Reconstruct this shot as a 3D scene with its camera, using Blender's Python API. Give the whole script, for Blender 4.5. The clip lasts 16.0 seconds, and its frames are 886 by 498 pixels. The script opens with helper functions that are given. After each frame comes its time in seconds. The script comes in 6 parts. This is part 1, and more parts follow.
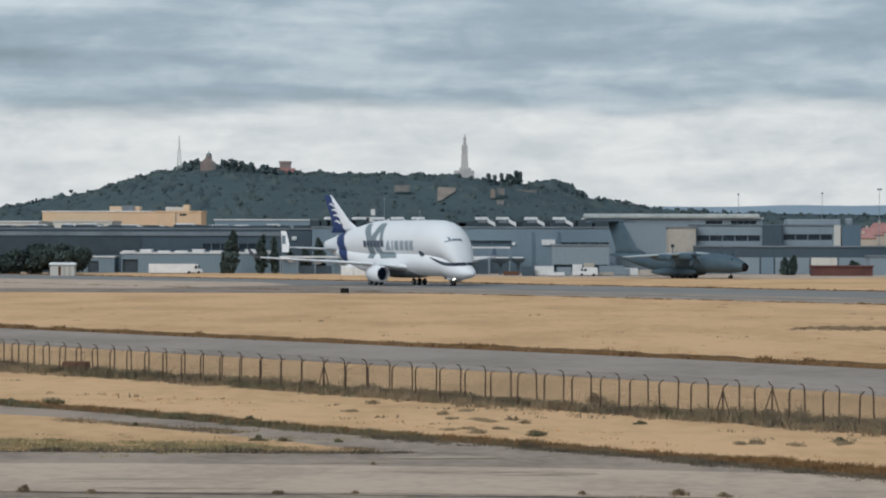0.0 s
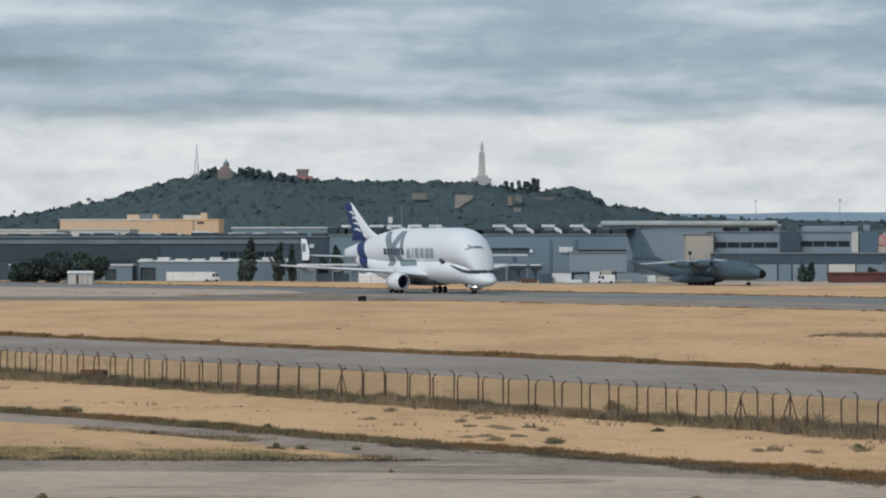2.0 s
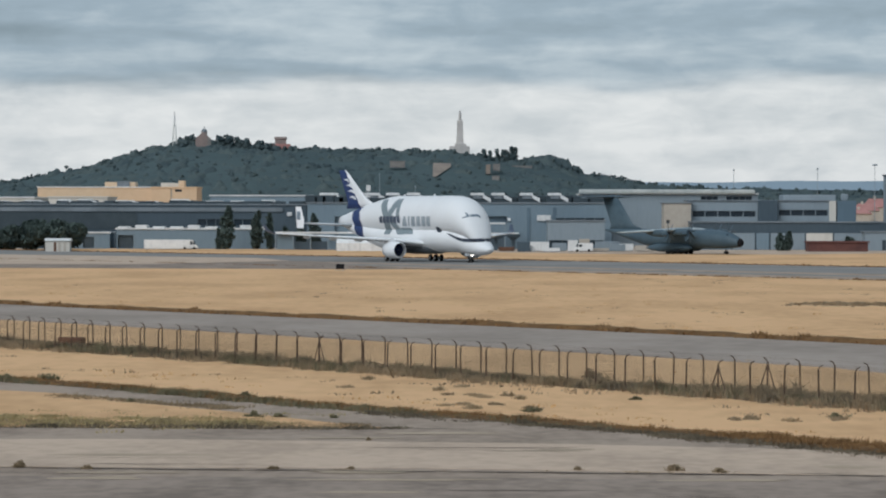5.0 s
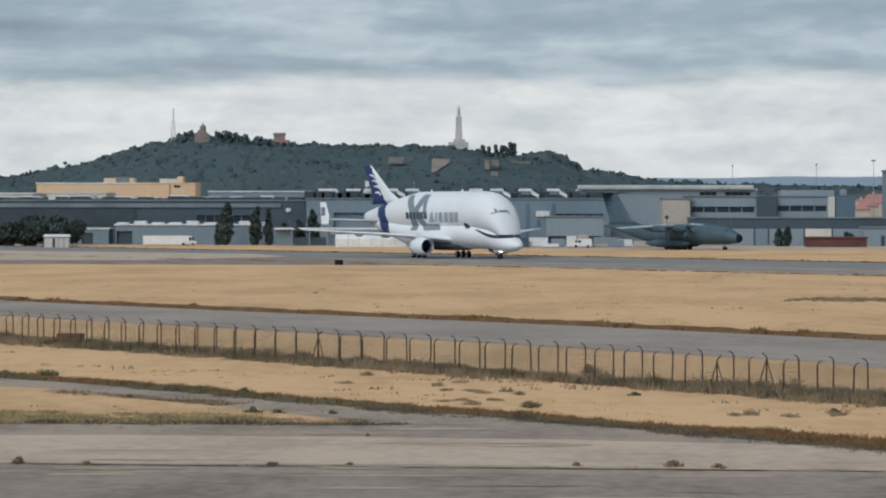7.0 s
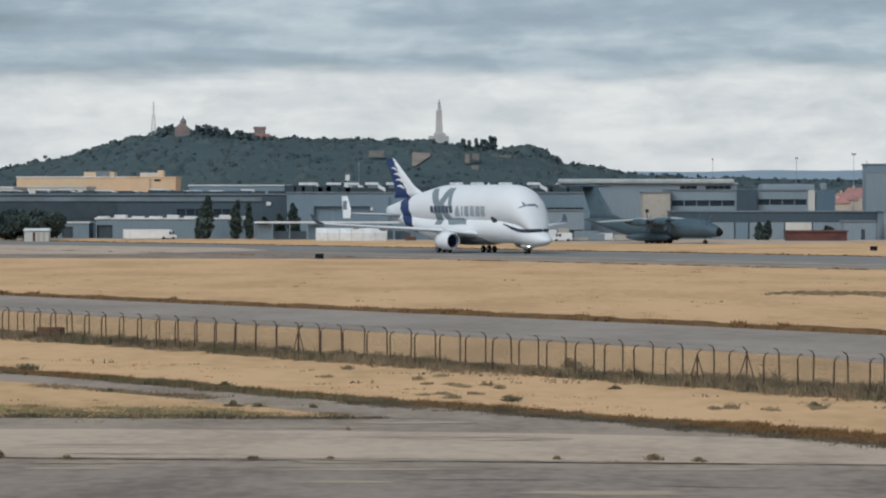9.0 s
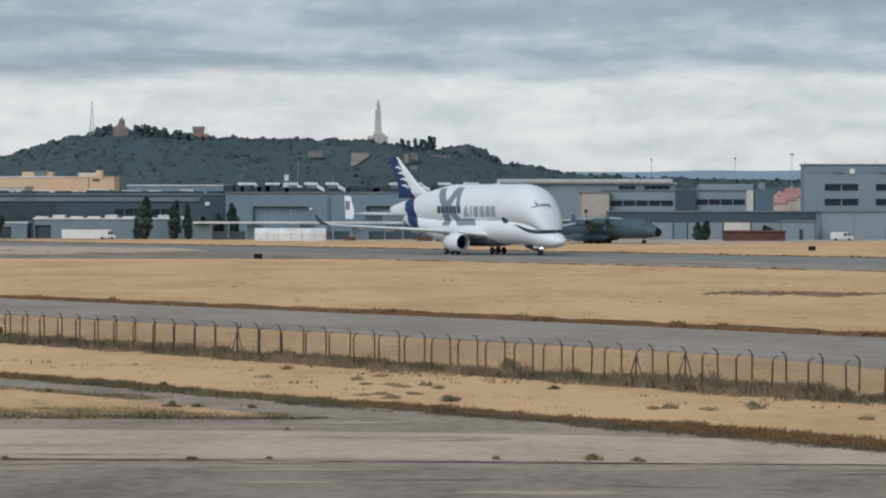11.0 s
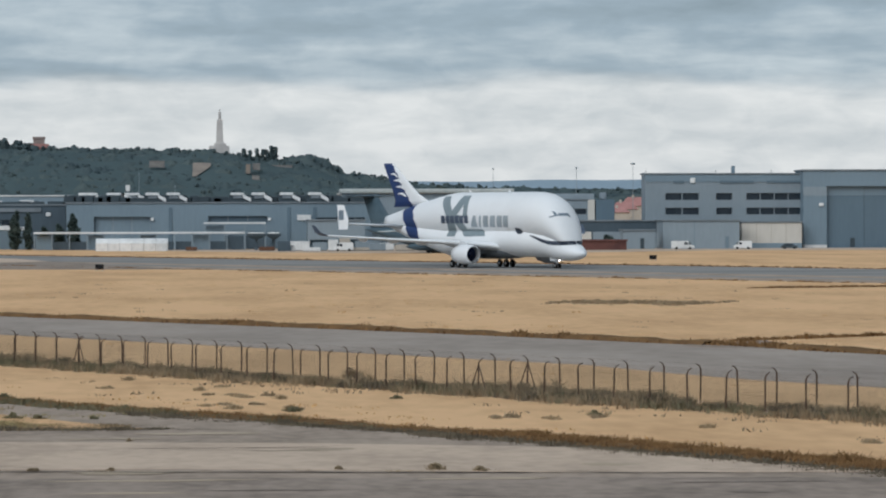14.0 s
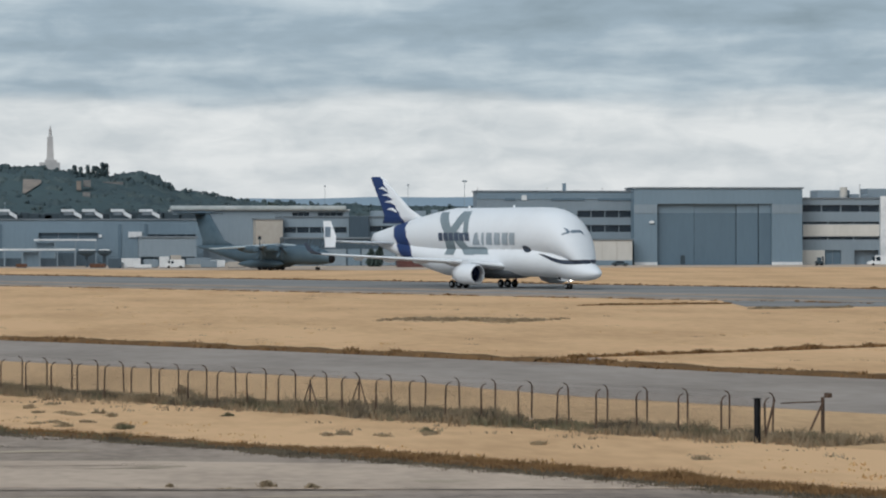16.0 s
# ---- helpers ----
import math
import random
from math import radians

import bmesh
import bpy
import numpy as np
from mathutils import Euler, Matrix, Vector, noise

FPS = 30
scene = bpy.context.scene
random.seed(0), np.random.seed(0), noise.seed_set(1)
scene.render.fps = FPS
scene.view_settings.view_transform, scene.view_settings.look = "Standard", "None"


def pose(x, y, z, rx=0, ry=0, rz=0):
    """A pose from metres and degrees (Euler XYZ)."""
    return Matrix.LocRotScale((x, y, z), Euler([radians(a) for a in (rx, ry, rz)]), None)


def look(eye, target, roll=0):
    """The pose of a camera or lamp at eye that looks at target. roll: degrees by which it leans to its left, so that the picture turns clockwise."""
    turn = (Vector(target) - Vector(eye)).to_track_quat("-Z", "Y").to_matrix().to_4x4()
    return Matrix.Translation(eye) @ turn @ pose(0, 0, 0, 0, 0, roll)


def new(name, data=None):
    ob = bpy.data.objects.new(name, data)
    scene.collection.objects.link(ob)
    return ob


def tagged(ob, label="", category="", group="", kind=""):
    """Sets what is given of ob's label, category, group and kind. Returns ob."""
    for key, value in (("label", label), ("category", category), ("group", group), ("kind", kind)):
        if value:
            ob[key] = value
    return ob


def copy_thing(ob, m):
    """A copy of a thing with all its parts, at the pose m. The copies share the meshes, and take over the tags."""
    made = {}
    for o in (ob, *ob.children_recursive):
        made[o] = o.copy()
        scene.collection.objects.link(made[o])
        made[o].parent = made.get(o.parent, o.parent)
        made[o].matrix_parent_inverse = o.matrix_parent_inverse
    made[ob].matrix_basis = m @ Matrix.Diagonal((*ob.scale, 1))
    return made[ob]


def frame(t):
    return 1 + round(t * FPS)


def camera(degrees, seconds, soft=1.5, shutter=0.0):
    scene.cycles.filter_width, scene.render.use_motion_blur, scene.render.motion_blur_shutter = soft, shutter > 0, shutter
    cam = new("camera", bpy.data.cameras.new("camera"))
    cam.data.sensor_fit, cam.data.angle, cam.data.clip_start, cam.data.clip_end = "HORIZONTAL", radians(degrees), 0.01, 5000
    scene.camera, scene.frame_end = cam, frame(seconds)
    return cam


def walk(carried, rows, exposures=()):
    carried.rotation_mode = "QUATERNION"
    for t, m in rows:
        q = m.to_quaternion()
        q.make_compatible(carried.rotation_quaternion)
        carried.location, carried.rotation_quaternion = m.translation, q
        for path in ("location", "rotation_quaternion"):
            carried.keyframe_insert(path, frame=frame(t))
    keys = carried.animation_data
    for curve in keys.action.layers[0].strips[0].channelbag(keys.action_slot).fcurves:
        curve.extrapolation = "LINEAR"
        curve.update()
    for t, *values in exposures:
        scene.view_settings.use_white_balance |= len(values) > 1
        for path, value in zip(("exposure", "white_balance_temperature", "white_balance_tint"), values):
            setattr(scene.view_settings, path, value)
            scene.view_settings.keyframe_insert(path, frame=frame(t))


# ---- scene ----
EYE = (0.0, 0.0, 9.4)


def aim(right, up, roll=0.0):
    """The camera's pose at its stand: degrees to the right of +y, upwards and of roll."""
    return pose(*EYE, 90 + up, 0, -right) @ pose(0, 0, 0, 0, 0, roll)


cam = camera(15.0, 16.0, soft=2.1)
walk(cam, [
    (0.0, aim(-0.422, -0.144, 0.088)),
    (0.5, aim(-0.246, -0.131, 0.057)),
    (1.0, aim(-0.293, -0.130, 0.039)),
    (1.5, aim(-0.591, 0.019, -0.057)),
    (2.0, aim(-0.719, -0.015, -0.034)),
    (2.5, aim(-0.747, -0.068, 0.010)),
    (3.0, aim(-0.671, -0.243, 0.013)),
    (3.5, aim(-0.686, -0.235, 0.003)),
    (4.0, aim(-0.558, -0.344, -0.017)),
    (4.5, aim(-0.684, -0.314, 0.008)),
    (5.0, aim(-0.343, -0.557, 0.070)),
    (7.5, aim(-0.308, -0.629, 0.021)),
    (8.0, aim(0.000, -0.586, 0.043)),
    (8.5, aim(-0.016, -0.733, 0.038)),
    (11.0, aim(1.048, -0.732, 0.029)),
    (11.5, aim(1.582, -0.242, 0.105)),
    (12.0, aim(1.936, -0.249, 0.037)),
    (12.5, aim(2.302, -0.144, 0.009)),
    (13.0, aim(2.964, -0.341, 0.023)),
    (13.5, aim(3.355, -0.504, -0.081)),
    (14.0, aim(3.735, -0.568, -0.113)),
    (14.5, aim(4.679, -0.519, -0.131)),
    (15.0, aim(5.652, -0.550, -0.096)),
    (15.5, aim(6.354, -0.493, -0.022)),
    (16.0, aim(6.600, -0.279, -0.042)),
])
scene.view_settings.exposure = 0.0

# ---------------------------------------------------------------- light
SUN_UP, SUN_TURN = radians(36), radians(215)


def make_world():
    wd = bpy.data.worlds.new("overcast_sky")
    scene.world = wd
    wd.use_nodes = True
    nt = wd.node_tree
    nt.nodes.clear()
    n, link = nt.nodes.new, nt.links.new
    out, bg = n("ShaderNodeOutputWorld"), n("ShaderNodeBackground")
    sky = n("ShaderNodeTexSky")
    sky.sky_type, sky.sun_disc = "NISHITA", False
    sky.sun_elevation, sky.sun_rotation = SUN_UP, SUN_TURN
    blue = n("ShaderNodeVectorMath")
    blue.operation = "SCALE"
    blue.inputs["Scale"].default_value = 0.09
    link(sky.outputs[0], blue.inputs[0])
    tc = n("ShaderNodeTexCoord")
    sep = n("ShaderNodeSeparateXYZ")
    link(tc.outputs["Generated"], sep.inputs[0])

    def math_node(op, a, b=None, c=None):
        m = n("ShaderNodeMath")
        m.operation = op
        for i, v in enumerate((a, b, c)):
            if v is None:
                continue
            if hasattr(v, "links"):
                link(v, m.inputs[i])
            else:
                m.inputs[i].default_value = v
        return m.outputs[0]

    # cloud layers seen edge-on near the horizon: stretched along it, flat bases, billowing tops
    def clouds(sx, sz, offset, detail, rough, distort=0.0):
        comb = n("ShaderNodeCombineXYZ")
        link(math_node("MULTIPLY", sep.outputs["X"], sx), comb.inputs[0])
        link(math_node("MULTIPLY", sep.outputs["Y"], sx), comb.inputs[1])
        link(math_node("MULTIPLY_ADD", sep.outputs["Z"], sz, offset), comb.inputs[2])
        t = n("ShaderNodeTexNoise")
        t.inputs["Scale"].default_value, t.inputs["Detail"].default_value = 1.0, detail
        t.inputs["Roughness"].default_value, t.inputs["Distortion"].default_value = rough, distort
        link(comb.outputs[0], t.inputs["Vector"])
        return t.outputs["Fac"]

    up = sep.outputs["Z"]
    broad = clouds(14, 95, 3.1, 4, 0.5, 0.12)
    fine = clouds(28, 125, 7.7, 5, 0.56, 0.15)
    puffs = clouds(58, 120, 2.3, 4, 0.55, 0.6)
    base_line = math_node("MULTIPLY_ADD", broad, 0.018, 0.0285)
    over = math_node("SUBTRACT", up, base_line)
    step = n("ShaderNodeMapRange")
    step.interpolation_type = "SMOOTHSTEP"
    step.inputs["From Min"].default_value, step.inputs["From Max"].default_value = -0.003, 0.006
    link(over, step.inputs["Value"])
    bright = n("ShaderNodeValToRGB")          # the lit cloud bank over the horizon
    e = bright.color_ramp.elements
    e[0].position, e[0].color = 0.40, (0.57, 0.62, 0.66, 1)
    e[1].position, e[1].color = 0.60, (0.77, 0.80, 0.82, 1)
    link(math_node("MULTIPLY_ADD", puffs, 0.36, math_node("ADD", math_node("MULTIPLY", fine, 0.36), math_node("MULTIPLY", broad, 0.28))), bright.inputs[0])
    grey = n("ShaderNodeValToRGB")            # the darker deck above it
    e = grey.color_ramp.elements
    e[0].position, e[0].color = 0.37, (0.225, 0.298, 0.36, 1)
    e[1].position, e[1].color = 0.66, (0.62, 0.70, 0.755, 1)
    m = e.new(0.5)
    m.color = (0.327, 0.42, 0.505, 1)
    deck = clouds(10, 62, 11.3, 4, 0.5, 0.12)
    link(math_node("MULTIPLY_ADD", puffs, 0.14, math_node("ADD", math_node("MULTIPLY", fine, 0.2), math_node("MULTIPLY", deck, 0.66))), grey.inputs[0])
    mix = n("ShaderNodeMix")
    mix.data_type = "RGBA"
    link(step.outputs[0], mix.inputs[0])
    link(bright.outputs[0], mix.inputs[6])
    link(grey.outputs[0], mix.inputs[7])
    gap = n("ShaderNodeMix")                  # a little open sky shows through everywhere
    gap.data_type = "RGBA"
    gap.inputs[0].default_value = 0.90
    link(blue.outputs[0], gap.inputs[6])
    link(mix.outputs[2], gap.inputs[7])
    link(gap.outputs[2], bg.inputs["Color"])
    bg.inputs["Strength"].default_value = 1.0
    link(bg.outputs[0], out.inputs[0])


make_world()
sun_data = bpy.data.lights.new("sun", "SUN")
sun_data.energy, sun_data.angle, sun_data.color = 1.98, radians(45), (0.95, 0.98, 1.0)
sun = new("sun", sun_data)
sun.matrix_world = look((0, 0, 0), (-math.sin(SUN_TURN) * math.cos(SUN_UP), -math.cos(SUN_TURN) * math.cos(SUN_UP), -math.sin(SUN_UP)))
sun.location = (0, -100, 300)


# ---------------------------------------------------------------- materials
def mat(name, c1, c2=None, scale=1.0, rough=0.8, bump=0.0, metal=0.0, stretch=(1, 1, 1), spec=0.3, fine=8.0, blotch=0.35, detail=5):
    """A surface of two colours mixed by broad stains and fine grain, in metres of the thing's own space."""
    m = bpy.data.materials.new(name)
    m.use_nodes = True
    nt = m.node_tree
    b = nt.nodes["Principled BSDF"]
    n, link = nt.nodes.new, nt.links.new
    c2 = c2 or tuple(v * 0.72 for v in c1)
    tc, mp = n("ShaderNodeTexCoord"), n("ShaderNodeMapping")
    mp.inputs["Scale"].default_value = stretch
    link(tc.outputs["Object"], mp.inputs["Vector"])
    big, small = n("ShaderNodeTexNoise"), n("ShaderNodeTexNoise")
    big.inputs["Scale"].default_value, big.inputs["Detail"].default_value = scale, detail
    small.inputs["Scale"].default_value, small.inputs["Detail"].default_value = scale * fine, 3
    link(mp.outputs[0], big.inputs["Vector"])
    link(mp.outputs[0], small.inputs["Vector"])
    add = n("ShaderNodeMath")
    add.operation = "MULTIPLY_ADD"
    link(small.outputs["Fac"], add.inputs[0])
    add.inputs[1].default_value = blotch
    link(big.outputs["Fac"], add.inputs[2])
    ramp = n("ShaderNodeValToRGB")
    e = ramp.color_ramp.elements
    e[0].position, e[0].color = 0.38 + blotch * 0.5, (*c1, 1)
    e[1].position, e[1].color = 0.68 + blotch * 0.5, (*c2, 1)
    link(add.outputs[0], ramp.inputs[0])
    info = n("ShaderNodeObjectInfo")
    hsv = n("ShaderNodeHueSaturation")
    mr = n("ShaderNodeMapRange")
    mr.inputs["To Min"].default_value, mr.inputs["To Max"].default_value = 0.94, 1.06
    link(info.outputs["Random"], mr.inputs["Value"])
    link(mr.outputs[0], hsv.inputs["Value"])
    link(ramp.outputs[0], hsv.inputs["Color"])
    link(hsv.outputs[0], b.inputs["Base Color"])
    b.inputs["Roughness"].default_value, b.inputs["Metallic"].default_value = rough, metal
    b.inputs["Specular IOR Level"].default_value = spec
    if bump:
        bp = n("ShaderNodeBump")
        bp.inputs["Strength"].default_value, bp.inputs["Distance"].default_value = bump, 0.1
        link(small.outputs["Fac"], bp.inputs["Height"])
        link(bp.outputs[0], b.inputs["Normal"])
    return m


M = {}
M["straw"] = mat("dry_grass_field", (0.668, 0.416, 0.228), (0.518, 0.316, 0.167), 0.07, 0.95, 0.15, stretch=(1, 0.35, 1), fine=11, blotch=0.5, spec=0.05)
M["road"] = mat("grey_road_asphalt", (0.375, 0.31, 0.262), (0.275, 0.226, 0.19), 0.12, 0.9, 0.2, stretch=(0.6, 0.3, 1), fine=9, blotch=0.45, spec=0.15)
M["asphalt"] = mat("old_asphalt", (0.365, 0.283, 0.222), (0.24, 0.184, 0.143), 0.5, 0.9, 0.2, stretch=(0.32, 0.18, 1), fine=9, blotch=0.6, spec=0.15)
M["runway"] = mat("runway_asphalt", (0.262, 0.247, 0.232), (0.175, 0.168, 0.16), 0.06, 0.85, 0.1, stretch=(0.3, 1, 1), fine=8, spec=0.2)
M["asphalt_dark"] = mat("brown_asphalt", (0.31, 0.242, 0.196), (0.19, 0.148, 0.118), 0.5, 0.9, 0.2, stretch=(0.32, 0.18, 1), fine=9, blotch=0.6, spec=0.15)
M["concrete"] = mat("pale_concrete", (0.519, 0.393, 0.298), (0.398, 0.300, 0.226), 0.5, 0.9, 0.1, stretch=(0.32, 0.18, 1), fine=9, blotch=0.6, spec=0.2)
M["crack"] = mat("tar_and_soil", (0.10, 0.08, 0.065), (0.065, 0.055, 0.045), 0.8, 0.95, spec=0.05)
M["patch"] = mat("worn_pale_patch", (0.445, 0.350, 0.257), (0.339, 0.262, 0.190), 0.5, 0.9, stretch=(0.3, 1, 1), spec=0.15)
M["brown_grass"] = mat("brown_grass", (0.25, 0.143, 0.066), (0.155, 0.091, 0.046), 0.6, 0.95, spec=0.05)
M["bank_brown"] = mat("matted_dark_brown_grass", (0.16, 0.093, 0.045), (0.105, 0.063, 0.033), 0.5, 0.95, spec=0.05)
M["straw_brown"] = mat("trodden_brown_grass", (0.57, 0.365, 0.2), (0.44, 0.28, 0.152), 0.12, 0.95, 0.15, stretch=(1, 0.3, 1), fine=11, blotch=0.5, spec=0.05)
M["dark_weed"] = mat("dark_withered_weeds", (0.155, 0.127, 0.09), (0.098, 0.082, 0.06), 0.5, 0.95, spec=0.05)
M["dull_stone"] = mat("weathered_stone", (0.235, 0.225, 0.215), (0.15, 0.148, 0.145), 0.25, 0.95, spec=0.1)
M["green_weed"] = mat("grey_green_weeds", (0.2, 0.175, 0.108), (0.122, 0.112, 0.07), 0.5, 0.95, spec=0.05)
M["grey_weed"] = mat("withered_grey_weeds", (0.307, 0.235, 0.152), (0.191, 0.142, 0.091), 0.4, 0.95, spec=0.05)
M["olive_weed"] = mat("olive_green_growth", (0.36, 0.29, 0.155), (0.255, 0.21, 0.112), 0.5, 0.95, spec=0.05)
M["patch_weed"] = mat("faded_brown_weeds", (0.37, 0.28, 0.175), (0.26, 0.195, 0.12), 0.4, 0.95, spec=0.05)
M["gold_weed"] = mat("golden_grass", (0.562, 0.350, 0.162), (0.424, 0.260, 0.114), 0.5, 0.95, spec=0.05)
M["post"] = mat("rusty_fence_steel", (0.105, 0.062, 0.04), (0.055, 0.038, 0.03), 1.5, 0.85, 0.2)
M["rust"] = mat("rusted_sheet", (0.15, 0.075, 0.045), (0.09, 0.048, 0.034), 1.2, 0.9, 0.2)
M["black"] = mat("black_plastic", (0.016, 0.016, 0.018), (0.01, 0.01, 0.011), 1, 0.9, spec=0.1)
M["white"] = mat("aircraft_white", (0.745, 0.76, 0.775), (0.71, 0.725, 0.745), 0.12, 0.5, spec=0.3, blotch=0.2)
M["lightgrey"] = mat("aircraft_light_grey", (0.60, 0.62, 0.64), (0.54, 0.56, 0.58), 0.3, 0.4, spec=0.4)
M["belly"] = mat("aircraft_belly_grey", (0.17, 0.19, 0.21), (0.12, 0.135, 0.15), 0.3, 0.5)
M["letter"] = mat("livery_grey", (0.20, 0.245, 0.265), (0.17, 0.21, 0.23), 0.3, 0.4)
M["title"] = mat("livery_title_grey", (0.29, 0.33, 0.36), (0.25, 0.29, 0.32), 0.3, 0.4)
M["letter_dark"] = mat("livery_dark_blue_grey", (0.065, 0.085, 0.125), (0.05, 0.07, 0.105), 0.4, 0.4)
M["letter_mid"] = mat("livery_mid_blue_grey", (0.15, 0.195, 0.24), (0.12, 0.16, 0.2), 0.4, 0.4)
M["ink"] = mat("livery_dark_stripe", (0.035, 0.045, 0.065), (0.025, 0.032, 0.05), 0.4, 0.4)
M["tyre"] = mat("tyre_rubber", (0.014, 0.014, 0.015), (0.022, 0.02, 0.018), 2, 0.9)
M["steel"] = mat("strut_steel", (0.45, 0.46, 0.47), (0.34, 0.35, 0.36), 1, 0.4, metal=0.6)
M["fan"] = mat("fan_titanium", (0.03, 0.045, 0.10), (0.02, 0.028, 0.055), 2, 0.4, metal=0.7)
M["glass"] = mat("dark_glazing", (0.016, 0.026, 0.037), (0.024, 0.036, 0.048), 0.3, 0.2, spec=0.25)
M["mil"] = mat("military_grey_paint", (0.06, 0.096, 0.122), (0.04, 0.07, 0.094), 0.2, 0.55, bump=0.02)
M["mil_light"] = mat("military_pale_grey_paint", (0.4, 0.45, 0.47), (0.3, 0.35, 0.37), 0.2, 0.55)
M["metal_wall"] = mat("grey_metal_cladding", (0.17, 0.23, 0.275), (0.142, 0.196, 0.236), 0.05, 0.6, stretch=(1, 1, 0.25), fine=25)
M["metal_pale"] = mat("pale_grey_cladding", (0.222, 0.268, 0.3), (0.182, 0.222, 0.252), 0.05, 0.6, stretch=(1, 1, 0.25), fine=25)
# dark cladding is brightened by a share of haze in its colour
M["metal_dark"] = mat("dark_cladding_haze_lift", (0.064, 0.091, 0.113), (0.047, 0.069, 0.089), 0.04, 0.6, stretch=(1, 1, 0.3), fine=25)
M["door_blue"] = mat("blue_grey_door_panel", (0.11, 0.16, 0.2), (0.092, 0.136, 0.172), 0.06, 0.55, stretch=(1, 1, 0.2), fine=25)
M["cream"] = mat("cream_panels", (0.57, 0.54, 0.49), (0.49, 0.465, 0.42), 0.1, 0.8, stretch=(1, 1, 0.3))
M["beige"] = mat("beige_render", (0.42, 0.38, 0.33), (0.35, 0.315, 0.27), 0.1, 0.85)
M["tan"] = mat("tan_plaster", (0.636, 0.475, 0.328), (0.562, 0.415, 0.280), 0.05, 0.9)
M["roofwhite"] = mat("white_roof_sheet", (0.7, 0.7, 0.69), (0.52, 0.53, 0.53), 0.15, 0.6, stretch=(1, 1, 1))
M["roofdull"] = mat("weathered_pale_roof", (0.5, 0.52, 0.5), (0.34, 0.365, 0.36), 0.12, 0.7, fine=6, blotch=0.5)
M["roofgrey"] = mat("grey_roof_sheet", (0.17, 0.195, 0.215), (0.12, 0.14, 0.155), 0.1, 0.7)
# base colour raised slightly to include haze
M["vehicle_dark"] = mat("dark_plant_housing", (0.036, 0.052, 0.063), (0.05, 0.068, 0.08), 0.3, 0.6)
M["brick"] = mat("maroon_brick", (0.14, 0.06, 0.05), (0.09, 0.042, 0.038), 0.3, 0.9)
M["redroof"] = mat("red_roof_tiles", (0.42, 0.21, 0.19), (0.32, 0.16, 0.145), 0.2, 0.9)
# hillside and pines: distance haze is put into these lifted, bluish colours
M["hill"] = mat("scrub_hillside_haze", (0.07, 0.098, 0.103), (0.056, 0.08, 0.086), 0.008, 0.95, fine=12, spec=0.05)
M["pine"] = mat("pine_foliage_haze", (0.08, 0.104, 0.104), (0.05, 0.072, 0.081), 0.03, 0.95, fine=7, spec=0.05)
# leaf green lightened and blued, with haze mixed into the colour
M["leaf"] = mat("dark_leaves_haze", (0.075, 0.1, 0.09), (0.052, 0.073, 0.068), 0.5, 0.9, spec=0.1)
M["bark"] = mat("bark", (0.07, 0.055, 0.045), (0.045, 0.036, 0.03), 2, 0.95)
M["stone"] = mat("pale_stone", (0.46, 0.44, 0.425), (0.38, 0.365, 0.355), 0.1, 0.9)
M["church"] = mat("reddish_stone", (0.26, 0.205, 0.19), (0.19, 0.155, 0.148), 0.15, 0.9)
M["earth"] = mat("bare_pink_earth", (0.27, 0.225, 0.19), (0.18, 0.152, 0.132), 0.06, 0.95)
# the ridge's pale blue is air haze painted into its base colour
M["ridge"] = mat("distant_land_haze_tint", (0.29, 0.365, 0.425), (0.26, 0.33, 0.39), 0.002, 1.0, spec=0.0)
M["far_green"] = mat("far_woods", (0.05, 0.064, 0.068), (0.036, 0.048, 0.052), 0.01, 1.0, spec=0.0)


def lamp_glow(name, color, strength):
    m = bpy.data.materials.new(name)
    m.use_nodes = True
    b = m.node_tree.nodes["Principled BSDF"]
    b.inputs["Emission Color"].default_value, b.inputs["Emission Strength"].default_value = (*color, 1), strength
    return m


M["glow"] = lamp_glow("taxi_light_lens", (1.0, 0.93, 0.85), 6.0)


# ---------------------------------------------------------------- mesh helpers
def part(name, bm, material, parent=None, label=""):
    me = bpy.data.meshes.new(name)
    bm.to_mesh(me)
    bm.free()
    me.materials.append(M[material] if isinstance(material, str) else material)
    ob = new(name, me)
    if parent is not None:
        ob.parent = parent
    return tagged(ob, label) if label else ob


def thing(name, m, label, category, group="", kind=""):
    ob = new(name)
    ob.matrix_world = m
    ob.empty_display_size = 0.5
    return tagged(ob, label, category, group, kind)


def box(bm, x0, x1, y0, y1, z0, z1, bevel=0.0):
    r = bmesh.ops.create_cube(bm, size=1.0, matrix=Matrix.LocRotScale(((x0 + x1) / 2, (y0 + y1) / 2, (z0 + z1) / 2), None, (abs(x1 - x0), abs(y1 - y0), abs(z1 - z0))))
    if bevel:
        edges = list({e for v in r["verts"] for e in v.link_edges})
        bmesh.ops.bevel(bm, geom=edges, offset=bevel, segments=2, affect="EDGES", profile=0.6)
    return bm


def boxed(*a, **k):
    return box(bmesh.new(), *a, **k)


def tube(bm, a, b, r1, r2=None, seg=10, caps=True):
    a, b = Vector(a), Vector(b)
    d = b - a
    m = Matrix.Translation((a + b) / 2) @ d.to_track_quat("Z", "Y").to_matrix().to_4x4()
    bmesh.ops.create_cone(bm, cap_ends=caps, segments=seg, radius1=r1, radius2=r1 if r2 is None else r2, depth=d.length, matrix=m)
    return bm


def smooth(ob, angle=None):
    ob.data.polygons.foreach_set("use_smooth", [True] * len(ob.data.polygons))
    return ob


